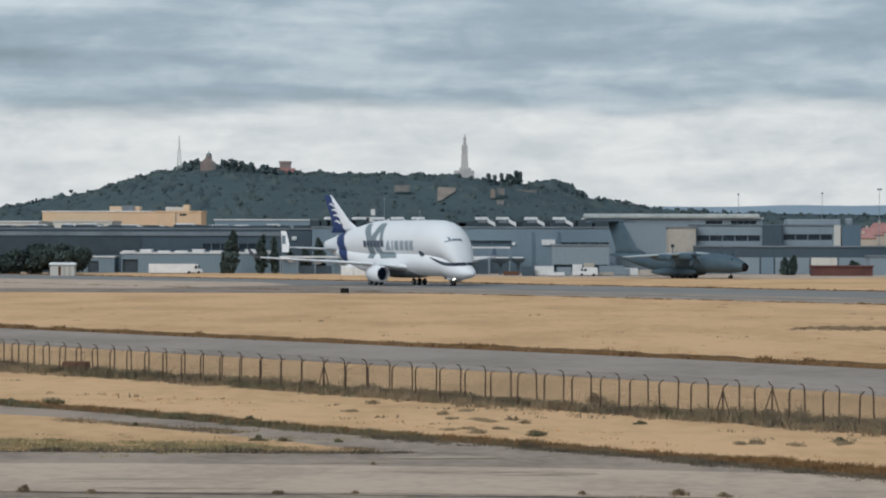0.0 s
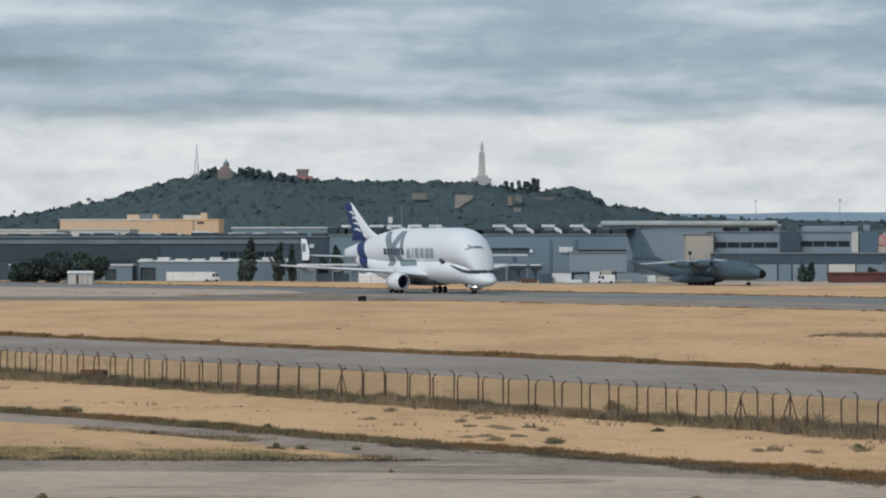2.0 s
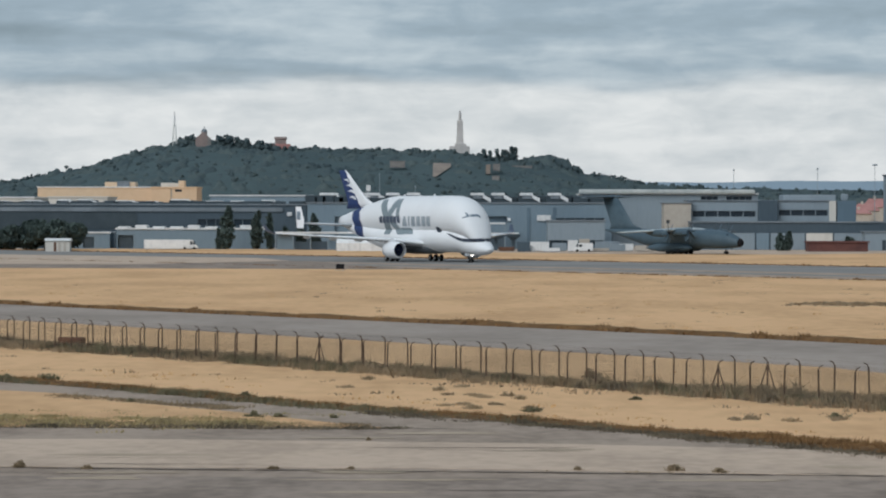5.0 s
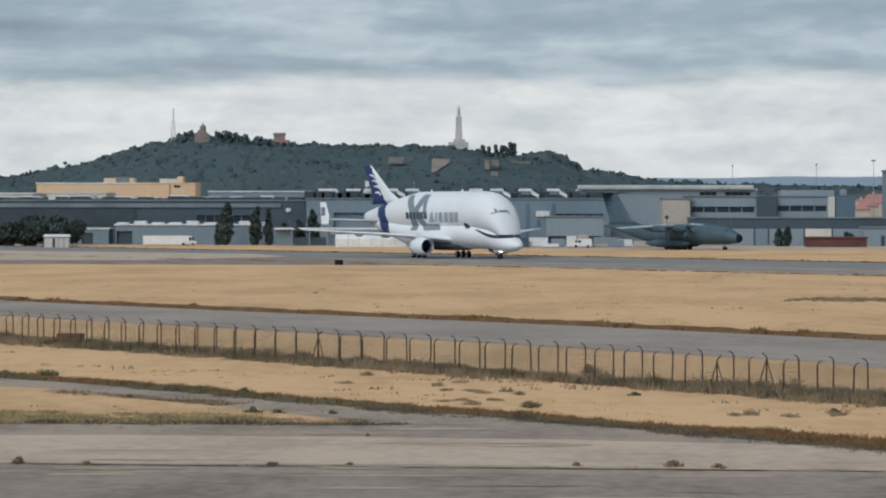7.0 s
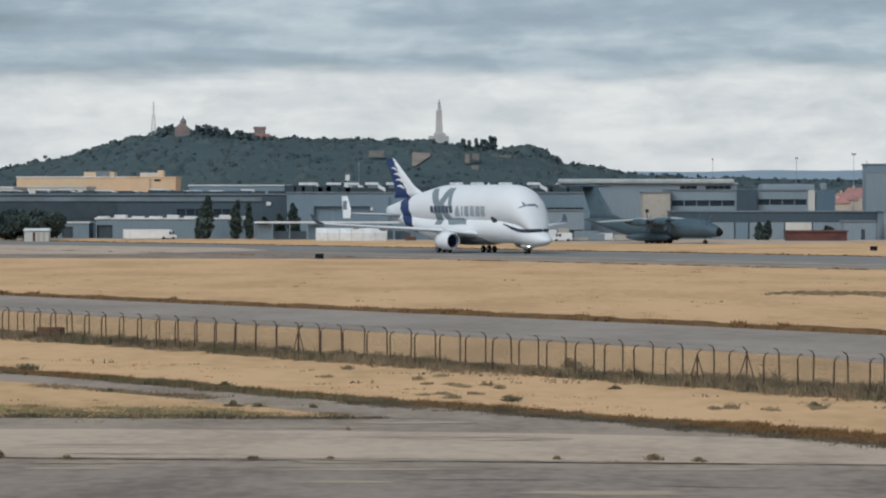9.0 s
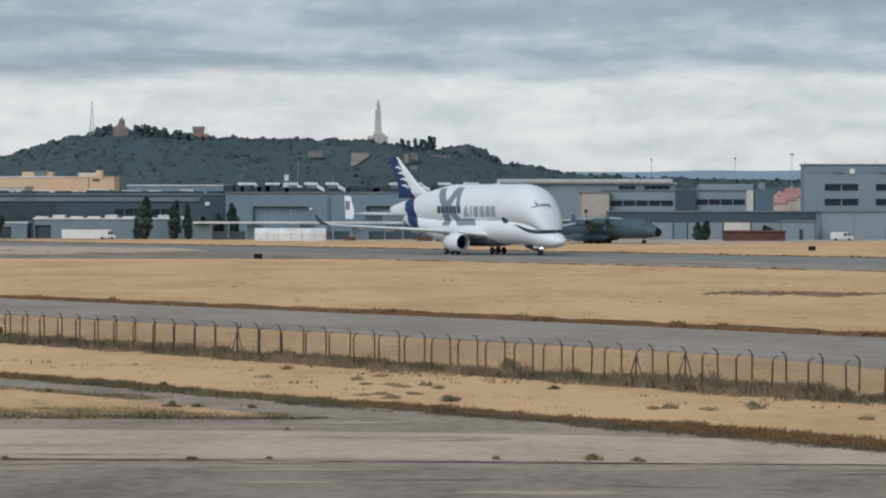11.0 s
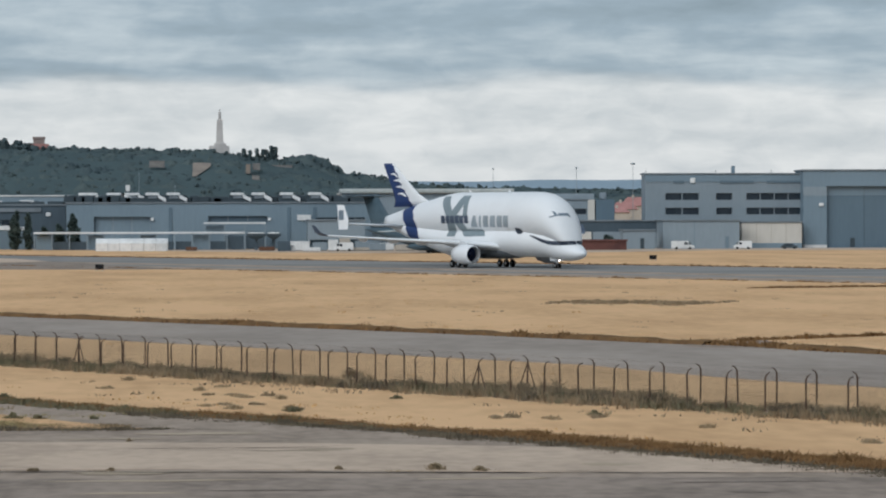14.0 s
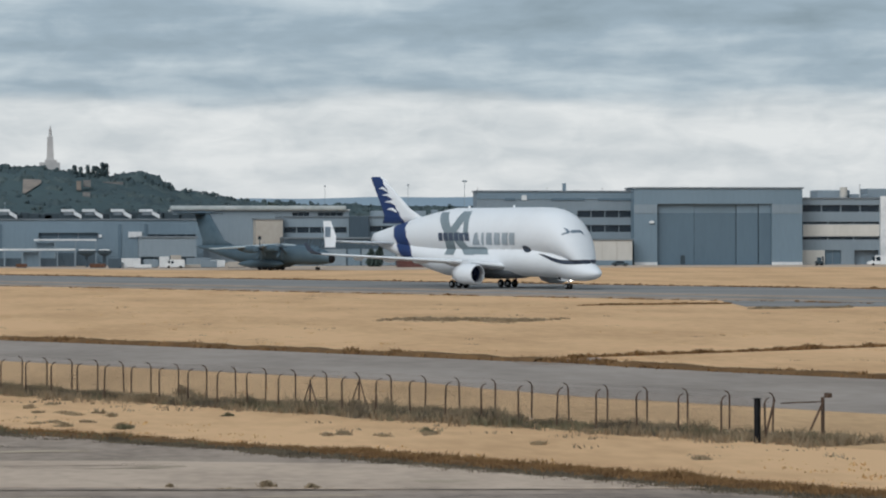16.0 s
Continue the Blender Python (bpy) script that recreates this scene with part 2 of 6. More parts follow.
def loft(bm, rings, close_ends=True):
    """Skin over rings of equally many points."""
    vs = [[bm.verts.new(p) for p in ring] for ring in rings]
    k = len(rings[0])
    for a, b in zip(vs, vs[1:]):
        for i in range(k):
            bm.faces.new((a[i], a[(i + 1) % k], b[(i + 1) % k], b[i]))
    if close_ends:
        bm.faces.new(list(reversed(vs[0])))
        bm.faces.new(vs[-1])
    bmesh.ops.recalc_face_normals(bm, faces=bm.faces)
    return bm


def prism(bm, pts, z0, z1):
    """A slab over a plan outline."""
    lo, hi = [bm.verts.new((x, y, z0)) for x, y in pts], [bm.verts.new((x, y, z1)) for x, y in pts]
    k = len(pts)
    bm.faces.new(hi)
    bm.faces.new(list(reversed(lo)))
    for i in range(k):
        bm.faces.new((lo[i], lo[(i + 1) % k], hi[(i + 1) % k], hi[i]))
    bmesh.ops.recalc_face_normals(bm, faces=bm.faces)
    return bm


def structure(ob, label, category):
    return tagged(ob, label, category, kind="structure")


# the airfield's own grid: "off" grows away from the camera across the runway, "along" runs with take-off
CROSS, ALONG = Vector((0.824, 0.566)), Vector((0.566, -0.824))


def grid(off, along):
    p = CROSS * off + ALONG * along
    return p.x, p.y


HEADING = math.degrees(math.atan2(ALONG.y, ALONG.x))
# ---------------------------------------------------------------- ground, roads, runway
def strip(name, off0, off1, along0, along1, top, material, label, category):
    pts = [grid(off0, along0), grid(off1, along0), grid(off1, along1), grid(off0, along1)]
    return structure(part(name, prism(bmesh.new(), pts, -0.05, top), material), label, category)


def ground_sheet():
    bm = bmesh.new()
    xs = [-4800, -1500, -500, -250, -120, -60, 0, 60, 120, 250, 500, 1500, 4800]
    ys = [-1500, -200, 0, 60, 110, 160, 220, 300, 400, 550, 800, 1200, 2000, 4850]
    vs = [[bm.verts.new((x, y, 0)) for x in xs] for y in ys]
    for j in range(len(ys) - 1):
        for i in range(len(xs) - 1):
            bm.faces.new((vs[j][i], vs[j][i + 1], vs[j + 1][i + 1], vs[j + 1][i]))
    return structure(part("ground", bm, "straw"), "golden dry grass plain of an airfield", "ground")


def edge(*pts):
    """A line along the airfield that wanders a little: along, off."""
    return lambda a: float(np.interp(a, [p[0] for p in pts], [p[1] for p in pts]))


ROAD_FAR = edge((-700, 158), (-350, 161.2), (-300, 161.8), (-260, 163.4), (-215, 165.3), (-190, 164.8), (-172, 164.2), (-156, 162.2), (-60, 161.5), (300, 161))
ROAD_NEAR = edge((-700, 135), (-270, 137.6), (-180, 137.8), (-160, 137.6), (-143, 132.6), (-116, 131.2), (300, 130))
VERGE = edge((-330, 84.0), (-175, 86.0), (-160, 87.0), (-140, 87.2), (-115, 89.2), (-100, 89.0), (-83, 88.6), (60, 88.0))


def ribbon(name, near, far, along0, along1, top, material, label, category):
    a = np.arange(along0, along1 + 1, 10.0)
    pts = [grid(near(v), v) for v in a] + [grid(far(v), v) for v in a[::-1]]
    return structure(part(name, prism(bmesh.new(), pts, -0.05, top), material), label, category)


ground_sheet()
strip("runway", 334, 418, -1600, 700, 0.03, "runway", "dark grey asphalt runway", "runway")
ribbon("perimeter_road", ROAD_NEAR, ROAD_FAR, -700, 300, 0.03, "road", "worn grey perimeter road", "road")
ribbon("fence_strip", lambda a: 109.6, lambda a: ROAD_NEAR(a) - 0.2, -400, 0, 0.012, "straw_brown", "trodden brownish grass strip along the fence", "grass")
structure(part("taxiway_pad", prism(bmesh.new(), [(-108.65, 654.24), (-63.28, 651.77), (-36.43, 704.68), (-46.40, 751.04), (-139.71, 841.30)], -0.05, 0.06), "concrete"), "pale concrete holding pad beside the runway", "taxiway")
structure(part("pad_shoulder", prism(bmesh.new(), [(-100.97, 607.99), (-6.77, 595.22), (-36.43, 704.68), (-63.65, 655.59), (-109.29, 658.09)], -0.05, 0.05), "asphalt_dark"), "dark asphalt shoulder of the holding pad", "taxiway")
structure(part("old_taxiway", prism(bmesh.new(), [grid(VERGE(a), a) for a in range(-330, 61, 10)] + [grid(20, 200), grid(-40, 60), grid(40, -330)], -0.05, 0.03), "asphalt"), "weathered grey asphalt of a disused taxiway", "road")
structure(part("apron", prism(bmesh.new(), [(-400, 1000), (-60, 960), (30, 850), (80, 835), (130, 890), (420, 900), (420, 1250), (-400, 1250)], -0.05, 0.04), "concrete"), "pale concrete aircraft apron", "apron")
# ---------------------------------------------------------------- hill and distance
HILL_Y = 3100.0
PROFILE = [(-650.56, 21.89), (-509.63, 26.5), (-431.37, 37.0), (-353.14, 50.3),
           (-301.01, 66.14), (-259.31, 74.99), (-207.2, 73.43), (-139.47, 69.78),
           (-24.91, 68.22), (37.55, 61.46), (81.79, 55.21), (115.6, 45.84),
           (167.62, 38.55), (297.61, 31.26), (609.26, 26.58), (1075.87, 22.93)]


def crest(x):
    for (x0, z0), (x1, z1) in zip(PROFILE, PROFILE[1:]):
        if x0 <= x <= x1:
            s = (x - x0) / (x1 - x0)
            return z0 + (z1 - z0) * (s * s * (3 - 2 * s) * 0.4 + s * 0.6)
    return 0.0


def hill_z(x, y):
    s = (y - (HILL_Y - 330)) / 330
    s = min(max(s, 0), 1) if y < HILL_Y else max(0.0, 1 - (y - HILL_Y) / 500)
    return crest(x) * (math.sin(s * math.pi / 2) ** 1.1) + 2.5 * noise.noise((x * 0.02, y * 0.02, 0)) * min(1, s * 3)


def make_hill():
    bm = bmesh.new()
    xs = np.linspace(PROFILE[0][0], PROFILE[-1][0], 170)
    ys = np.linspace(HILL_Y - 330, HILL_Y + 500, 30)
    vs = [[bm.verts.new((x, y, hill_z(x, y) - 0.2)) for x in xs] for y in ys]
    for a, b in zip(vs, vs[1:]):
        for i in range(len(xs) - 1):
            bm.faces.new((a[i], a[i + 1], b[i + 1], b[i]))
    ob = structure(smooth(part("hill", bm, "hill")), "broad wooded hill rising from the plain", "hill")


make_hill()


def clump_mesh(rng, count, place, size):
    """Many leafy crowns, each an uneven cluster of facets, as plain arrays."""
    t = (1 + 5 ** 0.5) / 2
    ico = np.array([(-1, t, 0), (1, t, 0), (-1, -t, 0), (1, -t, 0), (0, -1, t), (0, 1, t), (0, -1, -t), (0, 1, -t), (t, 0, -1), (t, 0, 1), (-t, 0, -1), (-t, 0, 1)]) / (1 + t * t) ** 0.5
    tri = np.array([(0, 11, 5), (0, 5, 1), (0, 1, 7), (0, 7, 10), (0, 10, 11), (1, 5, 9), (5, 11, 4), (11, 10, 2), (10, 7, 6), (7, 1, 8), (3, 9, 4), (3, 4, 2), (3, 2, 6), (3, 6, 8), (3, 8, 9), (4, 9, 5), (2, 4, 11), (6, 2, 10), (8, 6, 7), (9, 8, 1)])
    verts, faces = [], []
    for i in range(count):
        x, y, z = place(rng)
        r = size(rng)
        k = 3 if r > 1.8 else 2
        for j in range(k):
            c = np.array([x, y, z]) + rng.normal(0, 0.45, 3) * r * (j > 0) + (0, 0, r * 0.5)
            rr = r * rng.uniform(0.55, 1.0) * (1 if j == 0 else 0.7)
            v = ico * rng.uniform(0.7, 1.25, (12, 1)) * rr * (1, 1, rng.uniform(0.8, 1.2)) + c
            faces.extend((tri + len(verts)).tolist())
            verts.extend(v.tolist())
    return verts, faces


def stuff(name, verts, faces, material, label, category):
    me = bpy.data.meshes.new(name)
    me.from_pydata(verts, [], faces)
    me.materials.append(M[material])
    if material == "pine":
        me.polygons.foreach_set("use_smooth", [True] * len(me.polygons))
    return tagged(new(name, me), label, category, kind="stuff")


# open ground in front of walls and houses on the slope: x from, x to, y from, y to
CLEARINGS = [(-66.2, -28.61, 2936, 2952), (-29.15, -9.83, 2922, 2978), (18.86, 33.2, 2930, 2952), (41.45, 63.64, 2992, 3012), (-79.56, -68.9, 2996, 3030), (-225.73, -209.59, 2975, 3000)]


def woods():
    rng = np.random.default_rng(5)

    def place(r):
        while True:
            x, y = r.uniform(PROFILE[0][0], PROFILE[-1][0] * 0.9), HILL_Y - 325 * (1 - r.uniform(0, 1) ** 0.85) + r.uniform(0, 40)
            if any(a < x < b and c < y < d for a, b, c, d in CLEARINGS):
                continue
            if crest(x) > 12 or r.uniform() < 0.3:
                return x, y, hill_z(x, y) - (2.2 if y < HILL_Y - 40 else 0.3)
    v, f = clump_mesh(rng, 2600, place, lambda r: r.uniform(1.6, 3.4))
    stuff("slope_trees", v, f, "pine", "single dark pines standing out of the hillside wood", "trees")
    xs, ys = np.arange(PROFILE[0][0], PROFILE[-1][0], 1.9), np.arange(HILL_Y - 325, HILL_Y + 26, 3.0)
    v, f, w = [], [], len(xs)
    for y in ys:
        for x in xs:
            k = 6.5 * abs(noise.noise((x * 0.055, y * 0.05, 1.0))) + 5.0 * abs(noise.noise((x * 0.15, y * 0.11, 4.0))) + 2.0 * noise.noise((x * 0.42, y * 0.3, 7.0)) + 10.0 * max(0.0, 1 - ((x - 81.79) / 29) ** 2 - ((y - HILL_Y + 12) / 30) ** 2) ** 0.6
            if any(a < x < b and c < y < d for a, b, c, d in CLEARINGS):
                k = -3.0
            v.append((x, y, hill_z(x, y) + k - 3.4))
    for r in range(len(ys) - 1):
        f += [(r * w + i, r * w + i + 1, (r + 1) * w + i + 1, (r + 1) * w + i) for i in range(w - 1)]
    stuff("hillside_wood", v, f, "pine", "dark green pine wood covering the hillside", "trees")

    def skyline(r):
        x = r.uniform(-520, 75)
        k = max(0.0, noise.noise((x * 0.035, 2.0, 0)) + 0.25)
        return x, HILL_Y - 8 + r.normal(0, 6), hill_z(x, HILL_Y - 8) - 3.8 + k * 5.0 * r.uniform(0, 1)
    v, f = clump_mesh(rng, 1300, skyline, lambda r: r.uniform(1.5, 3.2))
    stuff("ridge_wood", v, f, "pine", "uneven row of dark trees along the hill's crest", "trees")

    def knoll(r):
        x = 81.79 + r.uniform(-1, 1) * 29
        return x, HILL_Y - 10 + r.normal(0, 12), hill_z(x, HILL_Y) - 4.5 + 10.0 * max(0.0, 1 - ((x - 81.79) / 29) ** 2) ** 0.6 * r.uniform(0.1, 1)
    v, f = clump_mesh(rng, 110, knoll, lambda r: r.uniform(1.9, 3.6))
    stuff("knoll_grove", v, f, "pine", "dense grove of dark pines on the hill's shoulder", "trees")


woods()


def far_ridge(name, y, pts, material, label):
    bm = bmesh.new()
    xs = np.linspace(pts[0][0], pts[-1][0], 120)
    z = np.interp(xs, [p[0] for p in pts], [p[1] for p in pts])
    lo, hi = [], []
    for x, h in zip(xs, z):
        lo.append(bm.verts.new((x, y - 150, -0.3)))
        hi.append(bm.verts.new((x, y, h + 2.0 * noise.noise((x * 0.01, y, 0)))))
    back = [bm.verts.new((v.co.x, y + 120, -0.3)) for v in lo]
    for r0, r1 in ((lo, hi), (hi, back)):
        for i in range(len(xs) - 1):
            bm.faces.new((r0[i], r0[i + 1], r1[i + 1], r1[i]))
    structure(smooth(part(name, bm, material)), label, "distance")


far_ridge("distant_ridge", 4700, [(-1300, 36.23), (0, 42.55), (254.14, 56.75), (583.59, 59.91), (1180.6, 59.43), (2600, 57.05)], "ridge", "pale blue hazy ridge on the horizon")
far_ridge("wooded_rise", 3600, [(104.04, 28.14), (255.05, 39.63), (447.01, 37.21), (549.44, 39.2), (2200, 37.99)], "far_green", "low dark wooded rise beyond the airfield")
# ---------------------------------------------------------------- airfield buildings
def hall(name, label, x0, x1, y, depth, top, wall, openings=(), roof="roofgrey", category="building", eave=0.35, group="", base=0.0):
    """A block with real openings in its front. openings: x0, x1, z0, z1, part name, material, panes, recess."""
    cx = (x0 + x1) / 2
    t = thing(name, pose(cx, y, base), label, category, group)
    xs = sorted({x0, x1, *(v for o in openings for v in o[:2])})
    zs = sorted({0.0, top, *(v for o in openings for v in o[2:4])})
    bm = bmesh.new()

    def quad(*p):
        bm.faces.new([bm.verts.new((a - cx, b, c)) for a, b, c in p])
    for xa, xb in zip(xs, xs[1:]):
        for za, zb in zip(zs, zs[1:]):
            mx, mz = (xa + xb) / 2, (za + zb) / 2
            if not any(o[0] < mx < o[1] and o[2] < mz < o[3] for o in openings):
                quad((xa, 0, za), (xb, 0, za), (xb, 0, zb), (xa, 0, zb))
    for o in openings:
        a, b, c, d, r = *o[:4], o[7]
        quad((a, 0, c), (a, 0, d), (a, r, d), (a, r, c))
        quad((b, 0, c), (b, r, c), (b, r, d), (b, 0, d))
        quad((a, 0, d), (b, 0, d), (b, r, d), (a, r, d))
        quad((a, 0, c), (a, r, c), (b, r, c), (b, 0, c))
    quad((x0, 0, 0), (x0, 0, top), (x0, depth, top), (x0, depth, 0))
    quad((x1, 0, 0), (x1, depth, 0), (x1, depth, top), (x1, 0, top))
    quad((x0, depth, 0), (x0, depth, top), (x1, depth, top), (x1, depth, 0))
    quad((x0, 0, top), (x1, 0, top), (x1, depth, top), (x0, depth, top))
    part("wall", bm, wall, t)
    part("roof", boxed(x0 - cx - eave, x1 - cx + eave, -eave, depth + eave, top + 0.01, top + 0.45, 0.06), roof, t)
    for a, b, c, d, nm, material, panes, r in openings:
        wdt = (b - a) / panes
        gap = min(0.2, wdt * 0.04)
        for i in range(panes):
            part(nm, boxed(a - cx + i * wdt + gap, a - cx + (i + 1) * wdt - gap, r - 0.12, r + 0.02, c + 0.02, d - 0.02), material, t)
        if panes > 1:
            part("frame", boxed(a - cx, b - cx, r + 0.01, r + 0.06, c, d), "metal_pale", t)
    return t


def band(t, cx, x0, x1, z0, z1, material, proud=0.12, name="cladding_band", label=""):
    return part(name, boxed(x0 - cx, x1 - cx, -proud, 0.03, z0, z1), material, t, label)


def mid(t):
    return t.location.x


# long dark hangar and its sheds
x0, x1 = -330.0, -45.77
t = hall("dark_hangar", "long low dark blue grey hangar", x0, x1, 985, 60, 12.53, "metal_dark",
         [(-77.78, -61.95, 6.58, 8.4, "window", "glass", 6, 0.5)], category="hangar")
band(t, mid(t), x0, -52.87, 10.71, 11.87, "roofgrey", 0.5, "canopy_edge", "pale grey metal eaves band")
band(t, mid(t), x0, -95.58, 5.59, 10.38, "vehicle_dark", 0.2)
part("beacon_dish", boxed(-51.55 - mid(t), -50.07 - mid(t), -0.5, 0, 9.39, 10.55, 0.3), "roofwhite", t, "round white wall lamp")
t = hall("workshop_shed", "low grey workshop shed with pale roof", -99.14, -55.67, 962, 14, 5.51, "metal_wall",
         [(-98.82, -94.32, 0.2, 3.9, "shutter", "vehicle_dark", 1, 0.8)], roof="roofwhite", category="shed")
for k in range(9):
    xa = -98.82 + k * 5.0
    part("skylight", boxed(xa - mid(t), xa + 3.4 - mid(t), 0.2, 5, 5.51 + 0.42, 5.51 + 0.9 + 0.4 * (k % 3 == 1), 0.15), "roofwhite", t)
t = hall("low_store", "low grey storage block beside cypresses", -136.55, -101.39, 965, 12, 4.37, "metal_wall",
         [(-123.65, -117.2, 0.2, 3.4, "shutter", "vehicle_dark", 1, 0.6), (-109.13, -105.91, 0.2, 3.4, "shutter", "vehicle_dark", 1, 0.6)], roof="roofwhite", category="shed")

# grey assembly hangar
x0, x1 = -44.92, 42.76
t = hall("assembly_hangar", "long grey metal assembly hangar with recessed doors", x0, x1, 970, 70, 13.01, "metal_wall",
         [(-37.05, -20.78, 0.2, 9.25, "hangar_door", "metal_wall", 3, 1.5),
          (-4.31, 12.69, 6.97, 9.42, "hangar_door", "door_blue", 3, 1.5),
          (26.49, 40.81, 8.11, 8.93, "window", "glass", 5, 0.4)], category="hangar")
for xa in (-15.62, 18.37, 25.84):
    band(t, mid(t), xa, xa + 0.9, 0.2, 11.87, "door_blue", 0.25, "downpipe")
for xa, xb in ((21.29, 25.19), (-20.78, -19.98), (12.85, 13.66)):
    band(t, mid(t), xa, xb, 8.11, 9.74 if xb - xa > 2 else 8.93, "roofwhite", 0.5, "wall_unit", "white wall-mounted unit")
hall("grey_annex", "pale grey flat-roofed annex", 23.82, 39.88, 948, 15, 7.98, "metal_pale", [(24.3, 39.56, 0.2, 2.71, "shutter", "door_blue", 4, 2.0)], category="annex")
hall("beige_block", "beige rendered stair block", 57.39, 65.16, 962, 12, 13.11, "beige", [(58.04, 59.01, 7.45, 8.42, "window", "glass", 1, 0.3)], category="building")

# low office wing beside it
x0, x1 = 65.36, 105.02
t = hall("office_wing", "grey office wing with dark ribbon windows", x0, x1, 965, 30, 13.77, "metal_pale",
         [(65.69, 83.88, 9.39, 11.01, "window", "glass", 5, 0.5), (90.38, 104.53, 9.72, 11.34, "window", "glass", 4, 0.5)], category="building")
part("roof_plant", boxed(92.01 - mid(t), 107.13 - mid(t), 3, 16, 13.77, 15.71, 0.3), "metal_pale", t)
part("stair_tower", boxed(84.37 - mid(t), 89.9 - mid(t), -2.5, 4, 7.93, 14.09, 0.1), "metal_dark", t, "dark glazed stair tower")
part("end_pier", boxed(104.86 - mid(t), 106.81 - mid(t), -0.6, 8, 0, 13.93, 0.1), "cream", t, "cream end pier")
part("lift_shaft", boxed(107.13 - mid(t), 112.5 - mid(t), -1, 9, 0, 13.93, 0.1), "door_blue", t)
part("lift_shaft", boxed(108.76 - mid(t), 110.55 - mid(t), 2, 6, 13.93, 16.03, 0.5), "metal_pale", t)
x0, x1 = 64.67, 124.69
t = hall("service_building", "long low service building with alternating pale panels", x0, x1, 950, 14, 7.64, "metal_dark", [], category="building")
for k, (a, b) in enumerate([(64.67, 75.54), (75.86, 82.26), (82.74, 86.26), (86.74, 96.34), (96.82, 104.19), (104.67, 113.96), (114.44, 121.65), (121.97, 124.69)]):
    band(t, mid(t), a, b, 0.1, 4.76, "metal_pale" if k % 2 else "cream" if k in (4,) else "roofwhite" if k == 6 else "metal_wall", 0.3, "wall_panel")
# long pale roof further back
t = hall("back_hall", "long hall with a pale curved roof edge", 36.68, 90.93, 1040, 40, 16.2, "metal_pale",
         [(42.8, 48.05, 14.28, 15.68, "window", "glass", 3, 0.6), (73.42, 78.67, 14.28, 15.68, "window", "glass", 3, 0.6), (81.3, 89.18, 14.28, 15.68, "window", "glass", 4, 0.6)], roof="roofwhite", category="hall")
part("roof_edge", boxed(35.81 - mid(t), 90.05 - mid(t), -1.5, 5, 16.38, 17.77, 0.5), "roofdull", t, "pale rounded roof edge")

# four-storey office block and big hangar
D = 955
x0, x1 = 120.28, 165.66
rows = [(13.76, 15.69), (9.58, 11.51)]
ops = [(a, b, c, d, "window", "glass", n, 0.5) for c, d in rows for a, b, n in ((125.98, 135.75, 2), (140.64, 145.21, 1), (149.3, 165.5, 4))]
t = hall("office_block", "grey four-storey office block with dark window bands", x0, x1, D, 9, 21.0, "metal_pale", ops, category="office building")
band(t, mid(t), x0, x1, 18.91, 20.84, "metal_wall", 0.15, "parapet_band")
for a, b in ((128.26, 131.35), (155.18, 165.66), (141.62, 151.42)):
    band(t, mid(t), a, b, 18.59, 19.23, "door_blue", 0.3, "wall_stain", "dark weathered cladding patch")
part("lamp_box", boxed(133.14 - mid(t), 134.61 - mid(t), -0.4, 0, 18.59, 20.03, 0.2), "roofwhite", t, "white wall box")
part("chimney", boxed(145.7 - mid(t), 146.68 - mid(t), 4, 5, 21.0, 23.57, 0.05), "metal_wall", t)
for a in (120.61, 140.81, 156.82):
    part("roof_mast", tube(bmesh.new(), (a - mid(t), 2, 21.0), (a - mid(t), 2, 22.29), 0.12, seg=8), "steel", t)
t = hall("grey_store", "plain grey flat-roofed store", 122.7, 144.25, 935, 14, 7.68, "metal_pale", [(140.25, 141.37, 0.1, 3.43, "door", "metal_wall", 1, 0.2)], category="store")
band(t, mid(t), 131.47, 131.63, 0, 7.53, "metal_wall", 0.1, "joint_strip")
t = hall("cream_store", "cream-panelled store on a grey base", 146.44, 163.6, 945, 9, 7.19, "cream", [], category="store")
band(t, mid(t), 146.44, 163.6, 0, 1.46, "metal_wall", 0.1, "plinth")
for k in range(1, 4):
    xa = 146.44 + k * 4.2
    band(t, mid(t), xa, xa + 0.12, 1.61, 7.03, "beige", 0.06, "joint_strip")
t = hall("small_store", "small grey store behind the runway grass", 110.96, 119.67, 930, 8, 5.03, "metal_pale", [(115.71, 116.82, 0.1, 2.99, "door", "vehicle_dark", 1, 0.2)], category="store")

D = 950
x0, x1 = 164.93, 214.03
t = hall("big_hangar", "tall grey hangar with a closed sliding door", x0, x1, D, 14, 21.92, "metal_wall",
         [(171.65, 205.09, 0.15, 17.59, "door_recess", "metal_dark", 1, 2.2)], category="hangar")
c = mid(t)
for a, b, r in ((171.65, 182.66, 1.6), (182.66, 194.85, 1.6), (194.93, 201.29, 1.2), (201.37, 205.09, 0.8)):
    part("door_leaf", boxed(a - c + 0.05, b - c - 0.05, r, r + 0.3, 0.2, 14.86, 0.03), "door_blue", t, "blue grey sliding door leaf")
    part("door_leaf_top", boxed(a - c + 0.05, b - c - 0.05, r, r + 0.3, 14.92, 17.51, 0.03), "metal_wall", t)
band(t, c, 164.93, 171.65, 14.86, 17.43, "metal_pale", 0.08)
band(t, c, 205.09, 214.03, 14.86, 17.43, "metal_pale", 0.08)
band(t, c, 164.93, 171.65, 0.05, 0.9, "roofwhite", 0.2, "plinth")
band(t, c, 205.09, 214.03, 0.05, 0.9, "roofwhite", 0.2, "plinth")
